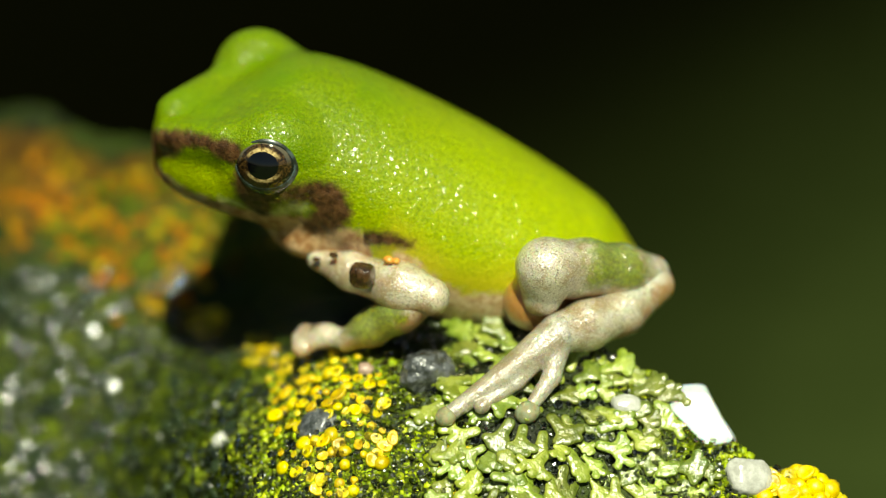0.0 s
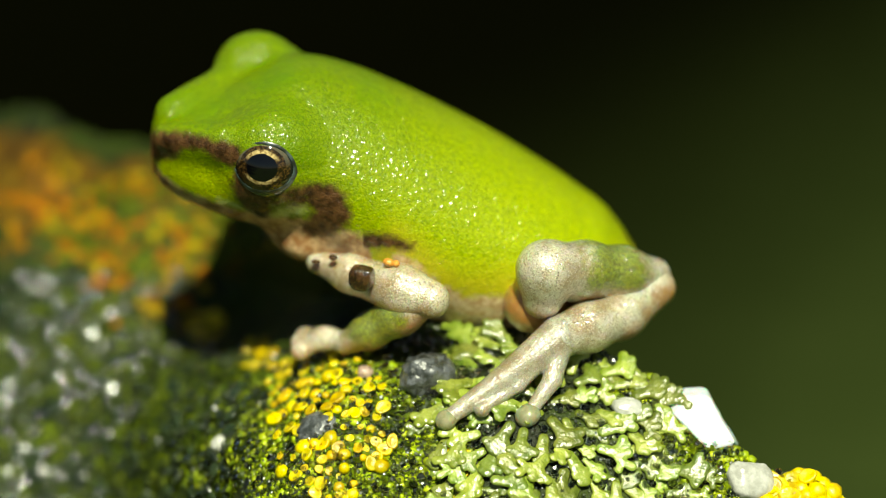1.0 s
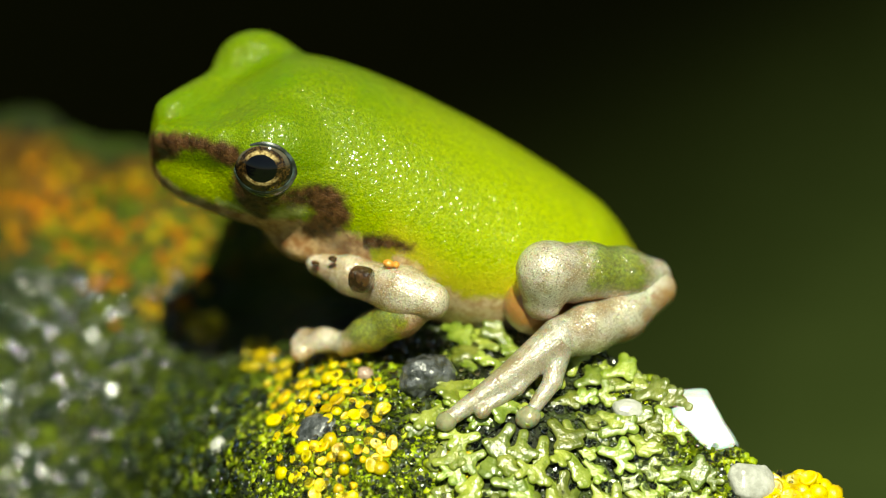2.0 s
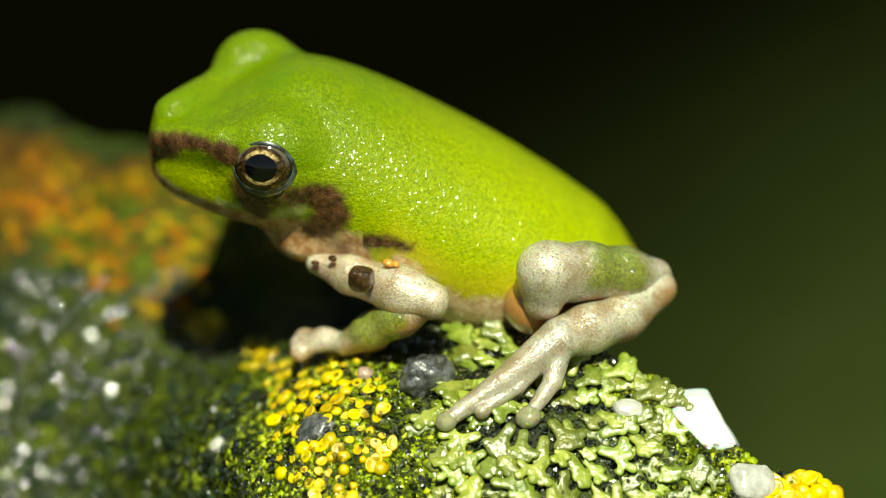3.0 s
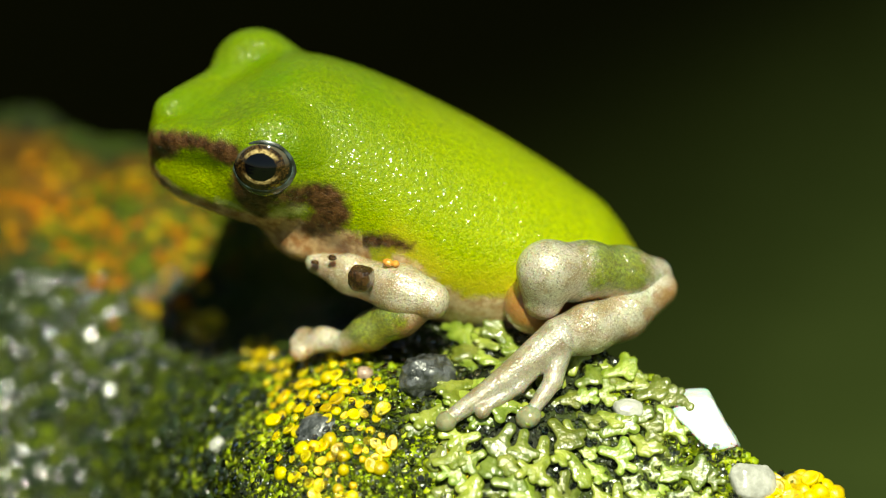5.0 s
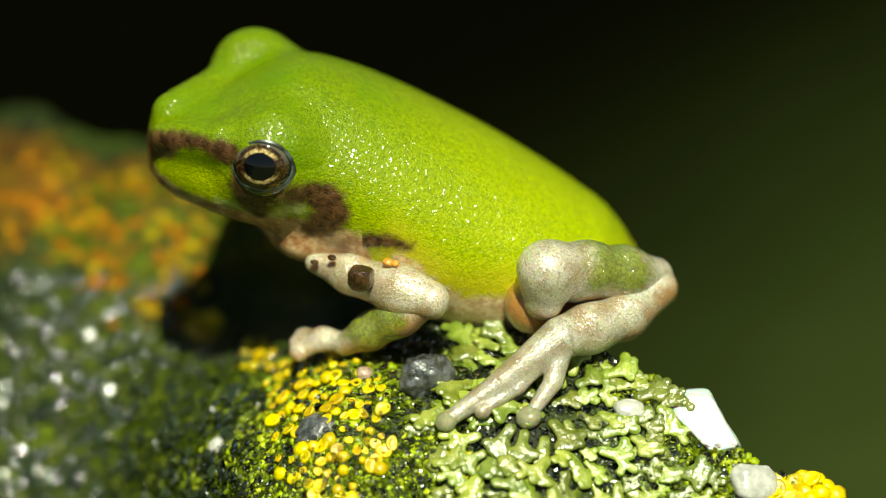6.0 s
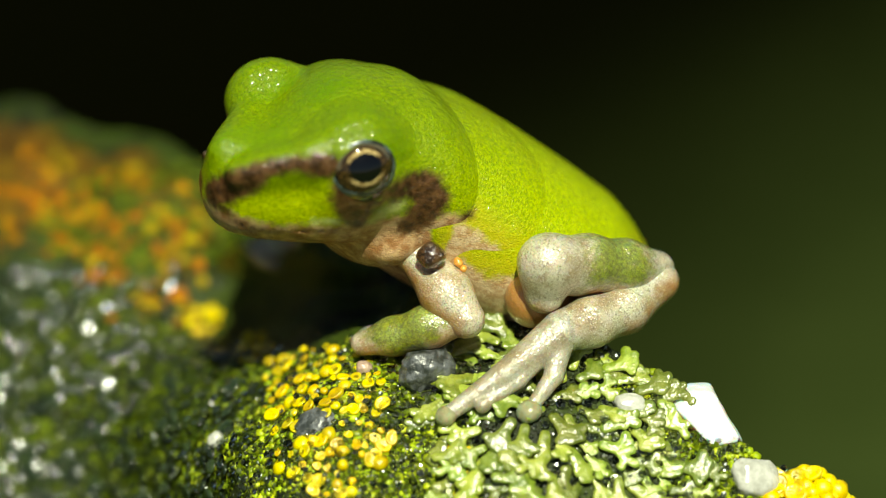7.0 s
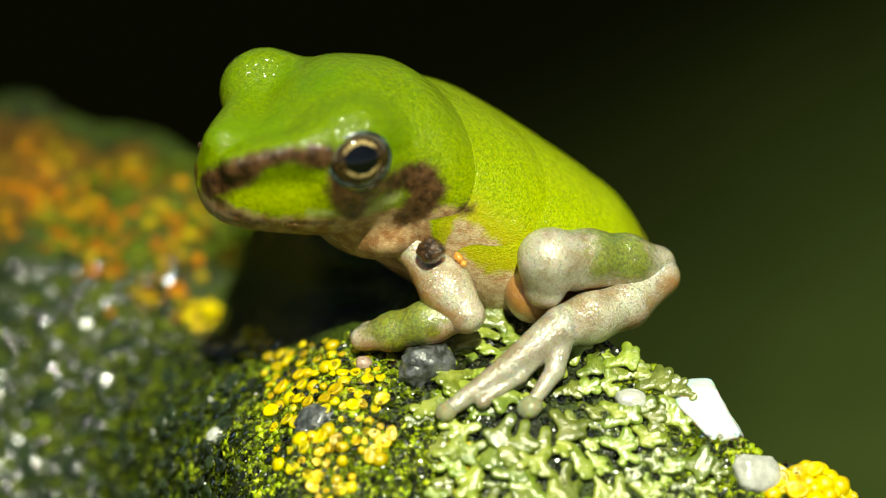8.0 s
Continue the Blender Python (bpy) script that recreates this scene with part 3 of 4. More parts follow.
def limb_frame(a, b, up=(0, 0, 1)):
    """A pose at a whose x runs to b."""
    x = (Vector(b) - Vector(a)).normalized()
    y = Vector(up).cross(x).normalized()
    z = x.cross(y)
    return Matrix.Translation((Vector(a) - BASE) * MM) @ Matrix((x, y, z)).transposed().to_4x4()


def length(a, b):
    return (Vector(b) - Vector(a)).length


def bone(name, joints, k, parent, material, label="", h=0.11, masks=None, pose_at=None):
    """One limb piece round rods ((a, b, ra, rb), ...) in its own frame, x along the limb."""
    def f(p):
        d = None
        for a, b, ra, rb in joints:
            q = limb(p, a, b, ra, rb)
            d = q if d is None else melt(d, q, k)
        return d
    pts = np.array([j for a, b, ra, rb in joints for j in (a, b)], float)
    r = max(max(j[2], j[3]) for j in joints) + 0.5
    v, q = skin_of(f, pts.min(0) - r, pts.max(0) + r, h)
    zero = np.full(len(v), -2.0)
    m = {"green": zero, "warm": zero}
    if masks:
        m.update(masks(v))
    return part(name, to_mesh(name, v, q, m), material, parent, label, pose_at)


# joints of the near limbs at rest, in the world
SHOULDER, ELBOW, WRIST = (-5.74, 2.0, -1.96), (-0.55, -0.7, -2.2), (-4.42, 0.6, -5.2)


def build_arm(shoulder, elbow, wrist, tip):
    up, fo = length(shoulder, elbow), length(elbow, wrist)
    upper = bone("upper_arm", [((0, 0, 0.2), (up * 0.3, 0, 0.12), 0.5, 0.82), ((up * 0.3, 0, 0.12), (up * 0.75, 0, 0.05), 0.82, 1.10), ((up * 0.75, 0, 0.05), (up, 0, 0), 1.10, 0.86)], 0.5, frog, ARM,
                 "pale silvery upper arm", 0.11, lambda v: {"warm": -0.35 - v[:, 2] * 1.2}, limb_frame(shoulder, elbow))
    fore = bone("forearm", [((0.25, 0, 0), (fo * 0.35, 0, 0.05), 0.70, 0.92), ((fo * 0.35, 0, 0.05), (fo * 0.7, 0, 0), 0.92, 0.80), ((fo * 0.7, 0, 0), (fo, 0, 0), 0.80, 0.56)], 0.5, frog, ARM,
                "greenish forearm with a warm underside", 0.11, lambda v: {"green": 1.2 - np.abs(v[:, 0] - fo * 0.5) * 0.75 + v[:, 2] * 0.9, "warm": 0.05 - v[:, 2] * 1.1},
                limb_frame(elbow, wrist))
    hl = length(wrist, tip)
    fingers = [((0, 0, 0), (hl * 0.5, 0, 0.08), 0.50, 0.50)]
    for dy, ln in ((-0.6, 0.7), (-0.15, 0.98), (0.4, 0.9), (0.85, 0.65)):
        end = (hl * (0.45 + 0.5 * ln), dy, -0.15 - 0.4 * abs(dy))
        fingers += [((hl * 0.4, dy * 0.25, 0), end, 0.34, 0.28), (end, (end[0] + 0.1, end[1], end[2]), 0.36, 0.36)]
    hand = bone("forefoot", fingers, 0.35, frog, ARM, "pale forefoot with round toe pads", 0.09, lambda v: {"warm": -0.3 - v[:, 2]}, limb_frame(wrist, tip))
    return upper, fore, hand


HAND_TIP = (-6.6, 2.0, -5.45)
near_arm = build_arm(SHOULDER, ELBOW, WRIST, HAND_TIP)
FAR_ARM = ((-4.0, 9.4, -1.4), (-0.8, 11.6, -3.0), (-3.6, 9.4, -5.6), (-5.2, 8.2, -6.3))
far_arm = build_arm(*FAR_ARM)


def build_hind_leg(side):
    """side = 1: the leg towards -y."""
    def s(p):
        return p if side > 0 else (p[0] * 0.8, MID + (MID - p[1]) * 0.55, p[2] * 0.45 - 4.3)
    hip, knee, heel = s((8.0, 4.2, -4.2)), s((4.6, -0.45, -1.0)), s((9.61, 2.2, -2.45))
    low = s((4.1, 0.5, -3.1))
    thigh = bone("thigh", [((0, 0, 0), (length(hip, low), 0, 0), 1.6, 1.35)], 0.3, frog, LEG, "orange-shaded inner thigh", 0.13,
                 lambda v: {"warm": np.full(len(v), 1.4)}, limb_frame(hip, low))
    sl = length(knee, heel)
    shank = bone("shank", [((0, 0, 0.15), (0.15, 0, -1.25), 1.28, 0.92), ((0, 0, 0.1), (sl * 0.35, 0, 0.25), 1.25, 1.15), ((sl * 0.35, 0, 0.25), (sl * 0.7, 0, 0.05), 1.15, 1.12), ((sl * 0.7, 0, 0.05), (sl, 0, -0.1), 1.12, 0.85), ((sl * 0.3, 0.1, -0.75), (sl * 0.85, 0, -0.6), 0.6, 0.6)], 0.6,
                 frog, LEG, "silvery grey shank tinged green", 0.11,
                 lambda v: {"green": np.minimum(v[:, 2] * 1.0 + 0.6, np.minimum((v[:, 0] - 1.4) * 0.8, (5.0 - v[:, 0]) * 0.6)),
                            "warm": -0.2 - v[:, 2] * 1.0 - 1.4 * np.clip(2.2 - v[:, 0], 0, 1)},
                 limb_frame(knee, heel))
    heel2, ankle = s((9.62, 1.75, -3.25)), s((5.2, -1.6, -3.6))
    tl = length(heel2, ankle)
    tarsus = bone("tarsus", [((-0.15, 0, 0.25), (tl * 0.35, 0, -0.25), 0.92, 1.12), ((tl * 0.35, 0, -0.25), (tl * 0.7, 0, -0.2), 1.12, 1.08), ((tl * 0.7, 0, -0.2), (tl, 0, 0), 1.08, 0.95)], 0.5, frog, LEG,
                  "mottled grey-brown tarsus", 0.11, lambda v: {"warm": 0.35 - v[:, 2] * 0.7 - 0.3 * v[:, 0]}, limb_frame(heel2, ankle))
    tips = [s((0.15, -4.4, -6.19)), s((3.74, -4.3, -6.05)), s((1.75, -4.25, -5.75))]
    knuckle = [s((2.64, -3.2, -4.85)), s((4.85, -3.1, -4.95)), s((3.3, -3.35, -5.05))]
    frame_m = limb_frame(ankle, tips[0])
    inv = frame_m.inverted()

    def loc(p):
        return tuple(inv @ ((Vector(p) - BASE) * MM) / MM)
    rods = []
    for tip, kn, ra, r, end in zip(tips, knuckle, (0.95, 0.72, 0.6), (0.56, 0.42, 0.34), (0.34, 0.28, 0.26)):
        rods.append((loc(ankle), loc(kn), ra, r))
        rods.append((loc(kn), loc(tip), r, end))
    for tip, r in zip(tips, (0.34, 0.30, 0.34)):
        t = loc(tip)
        rods.append((t, (t[0] + 0.05, t[1], t[2]), r, r))
    foot = bone("hind_foot", rods, 0.14, frog, FOOT, "silvery hind foot with glassy toe pads", 0.09, None, frame_m)
    for tip, r in zip(tips, (0.52, 0.60)):
        me = from_field("toe_pad", lambda p: ball(p, (0, 0, 0), (r, r * 0.95, r * 0.8)), (-0.9, -0.9, -0.9), (0.9, 0.9, 0.9), 0.1, (0, 0, 0), None)
        part("toe_pad", me, PAD, foot, "clear round toe pad", Matrix.Translation(Vector(loc(tip)) * MM))
    return thigh, shank, tarsus, foot


near_leg = build_hind_leg(1)
far_leg = build_hind_leg(-1)


def on_arm(p):
    """A place on the near upper arm, given in the world at rest, in the arm's own space (millimetres)."""
    return limb_frame(SHOULDER, ELBOW).inverted() @ ((Vector(p) - BASE) * MM) / MM


def grit_mesh(name, size, seed, boxy=0.7, rough=0.2):
    bm = bmesh.new()
    bmesh.ops.create_icosphere(bm, subdivisions=4, radius=1.0)
    v = np.array([x.co for x in bm.verts])
    k = 1 + rough * cloud(v * 0.5 + seed, 0.6, 3)
    v = np.sign(v) * np.abs(v) ** boxy * k[:, None] * np.array(size) * 0.5 * MM
    for vert, x in zip(bm.verts, v):
        vert.co = Vector(x)
    me = bpy.data.meshes.new(name)
    bm.to_mesh(me)
    me.polygons.foreach_set("use_smooth", [True] * len(me.polygons))
    return me


def build_grit():
    upper = near_arm[0]
    for name, where, size, seed, mat, label in (("grit", (-3.62, -0.45, -1.2), (1.1, 1.0, 1.15), 2.0, BROWN, "dark brown glossy lump stuck on the arm"),
                                                ("amber_bead", (-2.45, 0.05, -0.72), (0.52, 0.4, 0.36), 5.0, AMBER, "small amber bead on the arm"),
                                                ("amber_bead", (-2.1, 0.0, -0.75), (0.36, 0.3, 0.3), 6.0, AMBER, "tiny amber bead on the arm"),
                                                ("grit", (-4.95, 0.75, -0.85), (0.42, 0.3, 0.26), 8.0, BROWN, "tiny dark grain on the shoulder"),
                                                ("grit", (-5.75, 1.2, -1.3), (0.40, 0.3, 0.2), 10.0, BROWN, "tiny dark grain on the shoulder")):
        part(name, grit_mesh(name, size, seed, 0.62 if size[0] > 1 else 1.0, 0.25), mat, upper, label, Matrix.Translation(on_arm(where) * MM))


build_grit()


# ---- what grows and lies on the rock ----
def settle_all(spots):
    """Poses on the rock's face, z along its normal, in metres, one for each (u, w)."""
    uw = np.array(spots, float).reshape(-1, 2)
    ps, ns = rock_surface(uw[:, 0], uw[:, 1]), rock_normal(uw[:, 0], uw[:, 1])
    out = []
    for p, n in zip(ps.tolist(), ns.tolist()):
        n = Vector(n)
        x = Vector((0, 1, 0)).cross(n).normalized() if abs(n.y) < 0.95 else Vector((1, 0, 0))
        out.append(Matrix.Translation(Vector(p) * MM) @ Matrix((x, n.cross(x), n)).transposed().to_4x4())
    return out


def laid(m, turn=0.0, sink=0.0, tilt=0.0):
    return m @ Matrix.Translation((0, 0, -sink * MM)) @ Matrix.Rotation(turn, 4, "Z") @ Matrix.Rotation(tilt, 4, "Y")


def settle(u, w, turn=0.0, sink=0.0, tilt=0.0):
    return laid(settle_all([(u, w)])[0], turn, sink, tilt)


def sized(m, s, flat=1.0):
    return m @ Matrix.Diagonal((s, s, s * flat, 1.0))


dice = random.Random(11)


def lobe_mesh(seed):
    """A forking, blunt-tipped lichen lobe, curled up a little at its tips."""
    r = random.Random(seed)
    rods = []

    def grow(a, angle, ln, rad, depth):
        b = (a[0] + ln * math.cos(angle), a[1] + ln * math.sin(angle))
        rods.append((a, b, rad, rad * r.uniform(0.95, 1.2)))
        if depth:
            for side in (-1, 0, 1) if depth == 2 else (-1, 1):
                if r.random() < 0.88:
                    grow(b, angle + side * r.uniform(0.45, 0.8) + r.uniform(-0.2, 0.2), ln * r.uniform(0.65, 1.0), rad * r.uniform(0.80, 1.0), depth - 1 if r.random() < 0.7 else 0)
    grow((0.0, 0.0), 0.0, r.uniform(0.5, 0.8), 0.30, 2)

    def f(p):
        q = p.copy()
        far = np.hypot(q[:, 0], q[:, 1])
        q[:, 2] = (q[:, 2] - 0.05 * far ** 1.5 * (0.6 if seed % 2 else 0.1)) * 2.1
        d = None
        for a, b, ra, rb in rods:
            e = limb(q, (a[0], a[1], 0), (b[0], b[1], 0), ra, rb)
            d = e if d is None else melt(d, e, 0.07)
        return d
    v, q = skin_of(f, (-0.5, -2.2, -0.4), (3.2, 2.2, 0.9), 0.085)
    return to_mesh("lobe", v, q)


def crumb_mesh(name, seed, flat=0.8, rough=0.22, cuts=2):
    """A small uneven grain."""
    bm = bmesh.new()
    bmesh.ops.create_icosphere(bm, subdivisions=cuts, radius=0.5 * MM)
    v = np.array([x.co for x in bm.verts]) / MM
    k = 1 + rough * cloud(v + seed * 3.1, 0.45, 2)
    for vert, x, s in zip(bm.verts, v, k):
        vert.co = Vector((x[0] * s, x[1] * s, x[2] * s * flat)) * MM
    me = bpy.data.meshes.new(name)
    bm.to_mesh(me)
    me.polygons.foreach_set("use_smooth", [True] * len(me.polygons))
    return me


def cup_mesh(seed):
    """A round lichen fruit: a low disc with a rolled rim."""
    r = random.Random(seed)
    prof = [(0.0, 0.16), (0.24, 0.165), (0.36, 0.20), (0.44, 0.205), (0.50, 0.14), (0.46, 0.0), (0.30, -0.14)]
    n, vs, fs = 12, [], []
    squash = r.uniform(0.8, 1.0)
    for i in range(n):
        a = 2 * math.pi * i / n
        k = 1 + 0.09 * math.sin(2 * a + seed) + 0.06 * math.sin(3 * a + seed * 2)
        for x, z in prof:
            vs.append((x * k * math.cos(a), x * k * squash * math.sin(a), z))
    m = len(prof)
    for i in range(n):
        for j in range(m - 1):
            fs.append((i * m + j, i * m + j + 1, ((i + 1) % n) * m + j + 1, ((i + 1) % n) * m + j))
    return to_mesh("fruit", vs, fs)


def colony(name, label, category):
    return tagged(new(name), label, category)


def scatter(count, box, blobs, gap, rng, ragged=0.5, keep_off=(), rim=0.15):
    """Places inside soft patches (u, w, ru, rw), at least gap apart and off the patches in keep_off."""
    r = np.random.RandomState(rng.randrange(1 << 30))
    u, w = r.uniform(box[0], box[1], count * 14), r.uniform(box[2], box[3], count * 14)
    deep = np.max([1 - ((u - a) / ra) ** 2 - ((w - b) / rb) ** 2 for a, b, ra, rb in blobs], 0)
    deep = deep + ragged * cloud(np.stack([u, w, np.full_like(u, 3.0)], -1), 1.3, 3)
    ok = (deep > 0) & (w < ridge(u)[0] - rim)
    for a, b, ra, rb in keep_off:
        ok &= ((u - a) / ra) ** 2 + ((w - b) / rb) ** 2 > 1
    out, grid = [], {}
    for a, b in zip(u[ok].tolist(), w[ok].tolist()):
        ca, cb = int(a // gap), int(b // gap)
        if any((a - x) ** 2 + (b - y) ** 2 < gap * gap for i in (-1, 0, 1) for j in (-1, 0, 1) for x, y in grid.get((ca + i, cb + j), ())):
            continue
        grid.setdefault((ca, cb), []).append((a, b))
        out.append((a, b))
        if len(out) == count:
            break
    return out


def as_stuff(name, meshes, poses, material, parent, label=""):
    """Many copies joined into one mesh."""
    base = []
    for me in meshes:
        v = np.zeros(len(me.vertices) * 3)
        me.vertices.foreach_get("co", v)
        base.append((v.reshape(-1, 3), [tuple(p.vertices) for p in me.polygons]))
    vs, fs, k = [], [], 0
    for i, m in enumerate(poses):
        v, f = base[i % len(base)]
        a = np.array(m)
        vs.append(v @ a[:3, :3].T + a[:3, 3])
        fs += [tuple(j + k for j in q) for q in f]
        k += len(v)
    me = bpy.data.meshes.new(name)
    me.from_pydata(np.concatenate(vs).tolist(), [], fs)
    me.polygons.foreach_set("use_smooth", ["faceted" not in meshes[0]] * len(me.polygons))
    return tagged(link_mesh(name, me, material, parent, label), kind="stuff")


UNDER_FROG = [(-8.0, -2.6, 5.5, 2.6)]
SHADE = [(-10.3, -1.4, 3.3, 2.2)]        # bare hollow before the frog
LEAF_BLOBS = [(4.5, -8.0, 4.6, 3.4), (8.0, -8.4, 3.6, 3.0), (2.6, -4.7, 1.6, 1.6), (6.9, -5.6, 2.2, 1.2), (3.5, -10.8, 3.2, 2.4), (7.5, -11.0, 3.6, 2.0), (0.6, -6.4, 1.0, 0.9)]
GOLD_BLOBS = [(-5.6, -6.3, 2.9, 1.3), (-7.0, -7.6, 1.0, 1.2), (-3.3, -8.2, 1.1, 1.6), (-5.6, -9.3, 1.8, 0.9), (-9.0, -5.2, 1.0, 0.8), (-12.0, -3.9, 0.8, 0.6), (0.6, -9.4, 0.7, 0.5), (0.9, -10.6, 0.5, 0.5), (-4.6, -10.6, 1.0, 0.7)]
GOLD_EDGE = [(16.2, -10.6, 1.9, 1.0), (18.0, -11.8, 1.8, 1.0), (14.6, -10.6, 0.8, 0.8)]
LIME_BLOBS = [(9.2, -6.2, 1.6, 0.7), (13.2, -9.2, 1.4, 0.9), (15.6, -10.2, 1.5, 0.7), (-5.5, -7.6, 3.4, 3.0), (-1.0, -9.8, 3.0, 2.0), (-5.0, -10.5, 4.0, 1.6), (11.0, -8.6, 1.8, 2.2), (13.5, -10.3, 2.0, 1.6), (9.6, -6.6, 1.4, 0.8), (-9.0, -9.5, 2.5, 1.5)]


def build_leaf_lichen():
    thing = colony("leaf_lichen", "grey-green leafy lichen with wet forking lobes", "lichen")
    shapes = [lobe_mesh(k) for k in range(1, 9)]
    for me in shapes:
        me.materials.append(LOBE)
    spots = scatter(300, (-1.5, 12.5, -13.0, -3.0), LEAF_BLOBS, 0.60, dice, 0.5, [(11.3, -8.0, 1.9, 1.7)], 0.9)
    for i, ((u, w), m) in enumerate(zip(spots, settle_all(spots))):
        out = math.atan2(w + 7.4, u - 4.6) + dice.uniform(-0.8, 0.8)
        ob = new("lobe", shapes[i % len(shapes)])
        ob.parent = thing
        s = dice.uniform(0.62, 0.98)
        ob.matrix_basis = sized(laid(m, out, -0.03 - dice.uniform(0, 0.2), dice.uniform(-0.26, 0.12)), s, 1.1)
    return thing


def build_gold_lichen(name, label, blobs, count, box, gap, small=0.30, big=0.78):
    thing = colony(name, label, "lichen")
    shapes = [cup_mesh(k) for k in range(5)] + [crumb_mesh("granule", k, 0.7) for k in range(3)]
    for me in shapes:
        me.materials.append(GOLD)
    spots = scatter(count, box, blobs, gap, dice, 0.9)
    for m in settle_all(spots):
        ob = new("fruit", shapes[dice.randrange(len(shapes))])
        ob.parent = thing
        ob.matrix_basis = sized(laid(m, dice.uniform(0, 6.3), -0.05 - dice.uniform(0, 0.1), dice.uniform(-0.3, 0.3)), dice.uniform(small, big), dice.uniform(0.9, 1.3))
    return thing


def strewn(name, label, category, shapes, spots, material, small, big, sink=-0.02, flat=1.0, tilt=0.0):
    """A joined scatter of little pieces, most of them small."""
    poses = [sized(laid(m, dice.uniform(0, 6.3), sink, dice.uniform(-tilt, tilt)), small + (big - small) * dice.random() ** 2, flat) for m in settle_all(spots)]
    return tagged(as_stuff(name, shapes, poses, material, None, label), category=category)


def clumps(centres, count, spread, rng):
    """Several places round each centre."""
    return [(u + rng.gauss(0, spread), w + rng.gauss(0, spread)) for u, w in centres for _ in range(count)]


def build_crumbs():
    grains = [crumb_mesh("grain", k, 0.75, 0.5, 1) for k in range(5)]
    drops = [crumb_mesh("bead", k, 0.8, 0.10, 2) for k in range(5)]
    lumps = [crumb_mesh("lump", k, 0.8, 0.35, 2) for k in range(5)]
    chips = [crumb_mesh("chip", k, 0.7, 0.5, 1) for k in range(9)]
    for me in chips:
        me["faceted"] = True
    strewn("lime_lichen", "yellow-green crumbs of crust lichen on rock", "lichen", grains,
           scatter(1900, (-13, 17, -13, -3), LIME_BLOBS, 0.11, dice, 1.9, UNDER_FROG, 0.03), LIME, 0.10, 0.55, -0.02, 0.7, 0.3)
    every = [(0, -4, 60, 60)]
    strewn("wet_mineral_grains", "glistening wet mineral grains in the rock", "grains", chips,
           scatter(2600, (-9, 17, -13, -3), every, 0.15, dice, 0.0, UNDER_FROG, 0.05), CHIP, 0.10, 0.34, -0.08, 0.6, 0.8)
    strewn("wet_flecks", "glistening wet flecks in dark moss", "flecks", chips,
           scatter(420, (-26, -8.5, -15, -1.5), every, 0.5, dice, 0.0, UNDER_FROG + SHADE, 0.3), CHIP, 0.2, 0.6, -0.2, 0.5, 0.9)
    beads = colony("water_beads", "glistening water beads scattered over dark moss", "water beads")
    for me in drops:
        me.materials.append(WET)
    for i, m in enumerate(settle_all(scatter(260, (-25, -9.5, -15, -1.5), every, 0.5, dice, 0.0, UNDER_FROG))):
        ob = new("bead", drops[i % len(drops)])
        ob.parent = beads
        ob.matrix_basis = sized(laid(m, dice.uniform(0, 6.3), -0.2, dice.uniform(-0.4, 0.4)), 0.3 + 0.95 * dice.random() ** 2.5, 0.34)
    strewn("dew", "fine dew on dark moss and rock", "dew", drops,
           scatter(600, (-25, -9.5, -15, -1.0), every, 0.3, dice, 0.0, UNDER_FROG), WET, 0.2, 0.75, -0.22, 0.34, 0.5)
    strewn("droplets", "tiny glittering droplets among the lichens", "droplets", drops,
           scatter(1300, (-13, 17, -13, -4), every, 0.2, dice, 0.0, UNDER_FROG, 0.05), DROP, 0.16, 0.5, -0.2, 0.5, 0.4)
    rust = [(-17, 3.0, 7, 4.0), (-13.0, -0.3, 4.0, 3.0), (-10, 0.8, 3.0, 2.4)]
    strewn("orange_lichen", "orange crust lichen clumps on the rock top", "lichen", lumps,
           clumps(scatter(125, (-30, -6, -3.0, 7.5), rust, 1.25, dice, 1.6, SHADE, 2.8), 9, 0.6, dice), RUST, 0.2, 0.8, -0.02, 0.7, 0.4)
    strewn("yellow_lichen", "yellow crust lichen clumps on the rock top", "lichen", lumps,
           clumps(scatter(52, (-21, -7, -3.5, 5), rust, 2.2, dice, 1.6, SHADE, 2.4), 9, 0.5, dice), OCHRE, 0.2, 0.7, -0.1, 0.8, 0.3)


def moss_sprig(seed):
    """A tuft of a few pointed, cupped leaves."""
    r = random.Random(seed)
    vs, fs = [], []
    for k in range(7):
        a, lift = k * 2.4 + r.uniform(-0.3, 0.3), r.uniform(0.5, 1.1)
        ln, wd = r.uniform(0.35, 0.6), r.uniform(0.10, 0.16)
        c, s = math.cos(a), math.sin(a)
        b = len(vs)
        for t, h in ((0.0, 0.4), (0.35, 1.0), (0.7, 0.75), (1.0, 0.05)):
            z = ln * (t * math.sin(lift) - 0.35 * t * t)
            x = ln * t * math.cos(lift)
            for side, dz in ((-1, 0.05), (0, 0.0), (1, 0.05)):
                y = side * wd * h
                vs.append((x * c - y * s, x * s + y * c, z + dz * h))
        for i in range(3):
            for j in range(2):
                q = b + i * 3 + j
                fs.append((q, q + 3, q + 4, q + 1))
    return to_mesh("sprig", vs, fs)


def build_moss():
    sprigs = [moss_sprig(k) for k in range(6)]
    blobs = [(-14, -8, 12, 6), (-4, -9, 6, 4), (11.5, -8.8, 2.4, 2.6), (-15, 1, 6, 4)]
    strewn("moss", "dark green moss leaves on wet rock", "moss", sprigs,
           scatter(4200, (-26, 16, -14, 4), blobs, 0.13, dice, 1.1, UNDER_FROG), MOSS, 0.4, 1.0, 0.05, 1.0, 0.5)


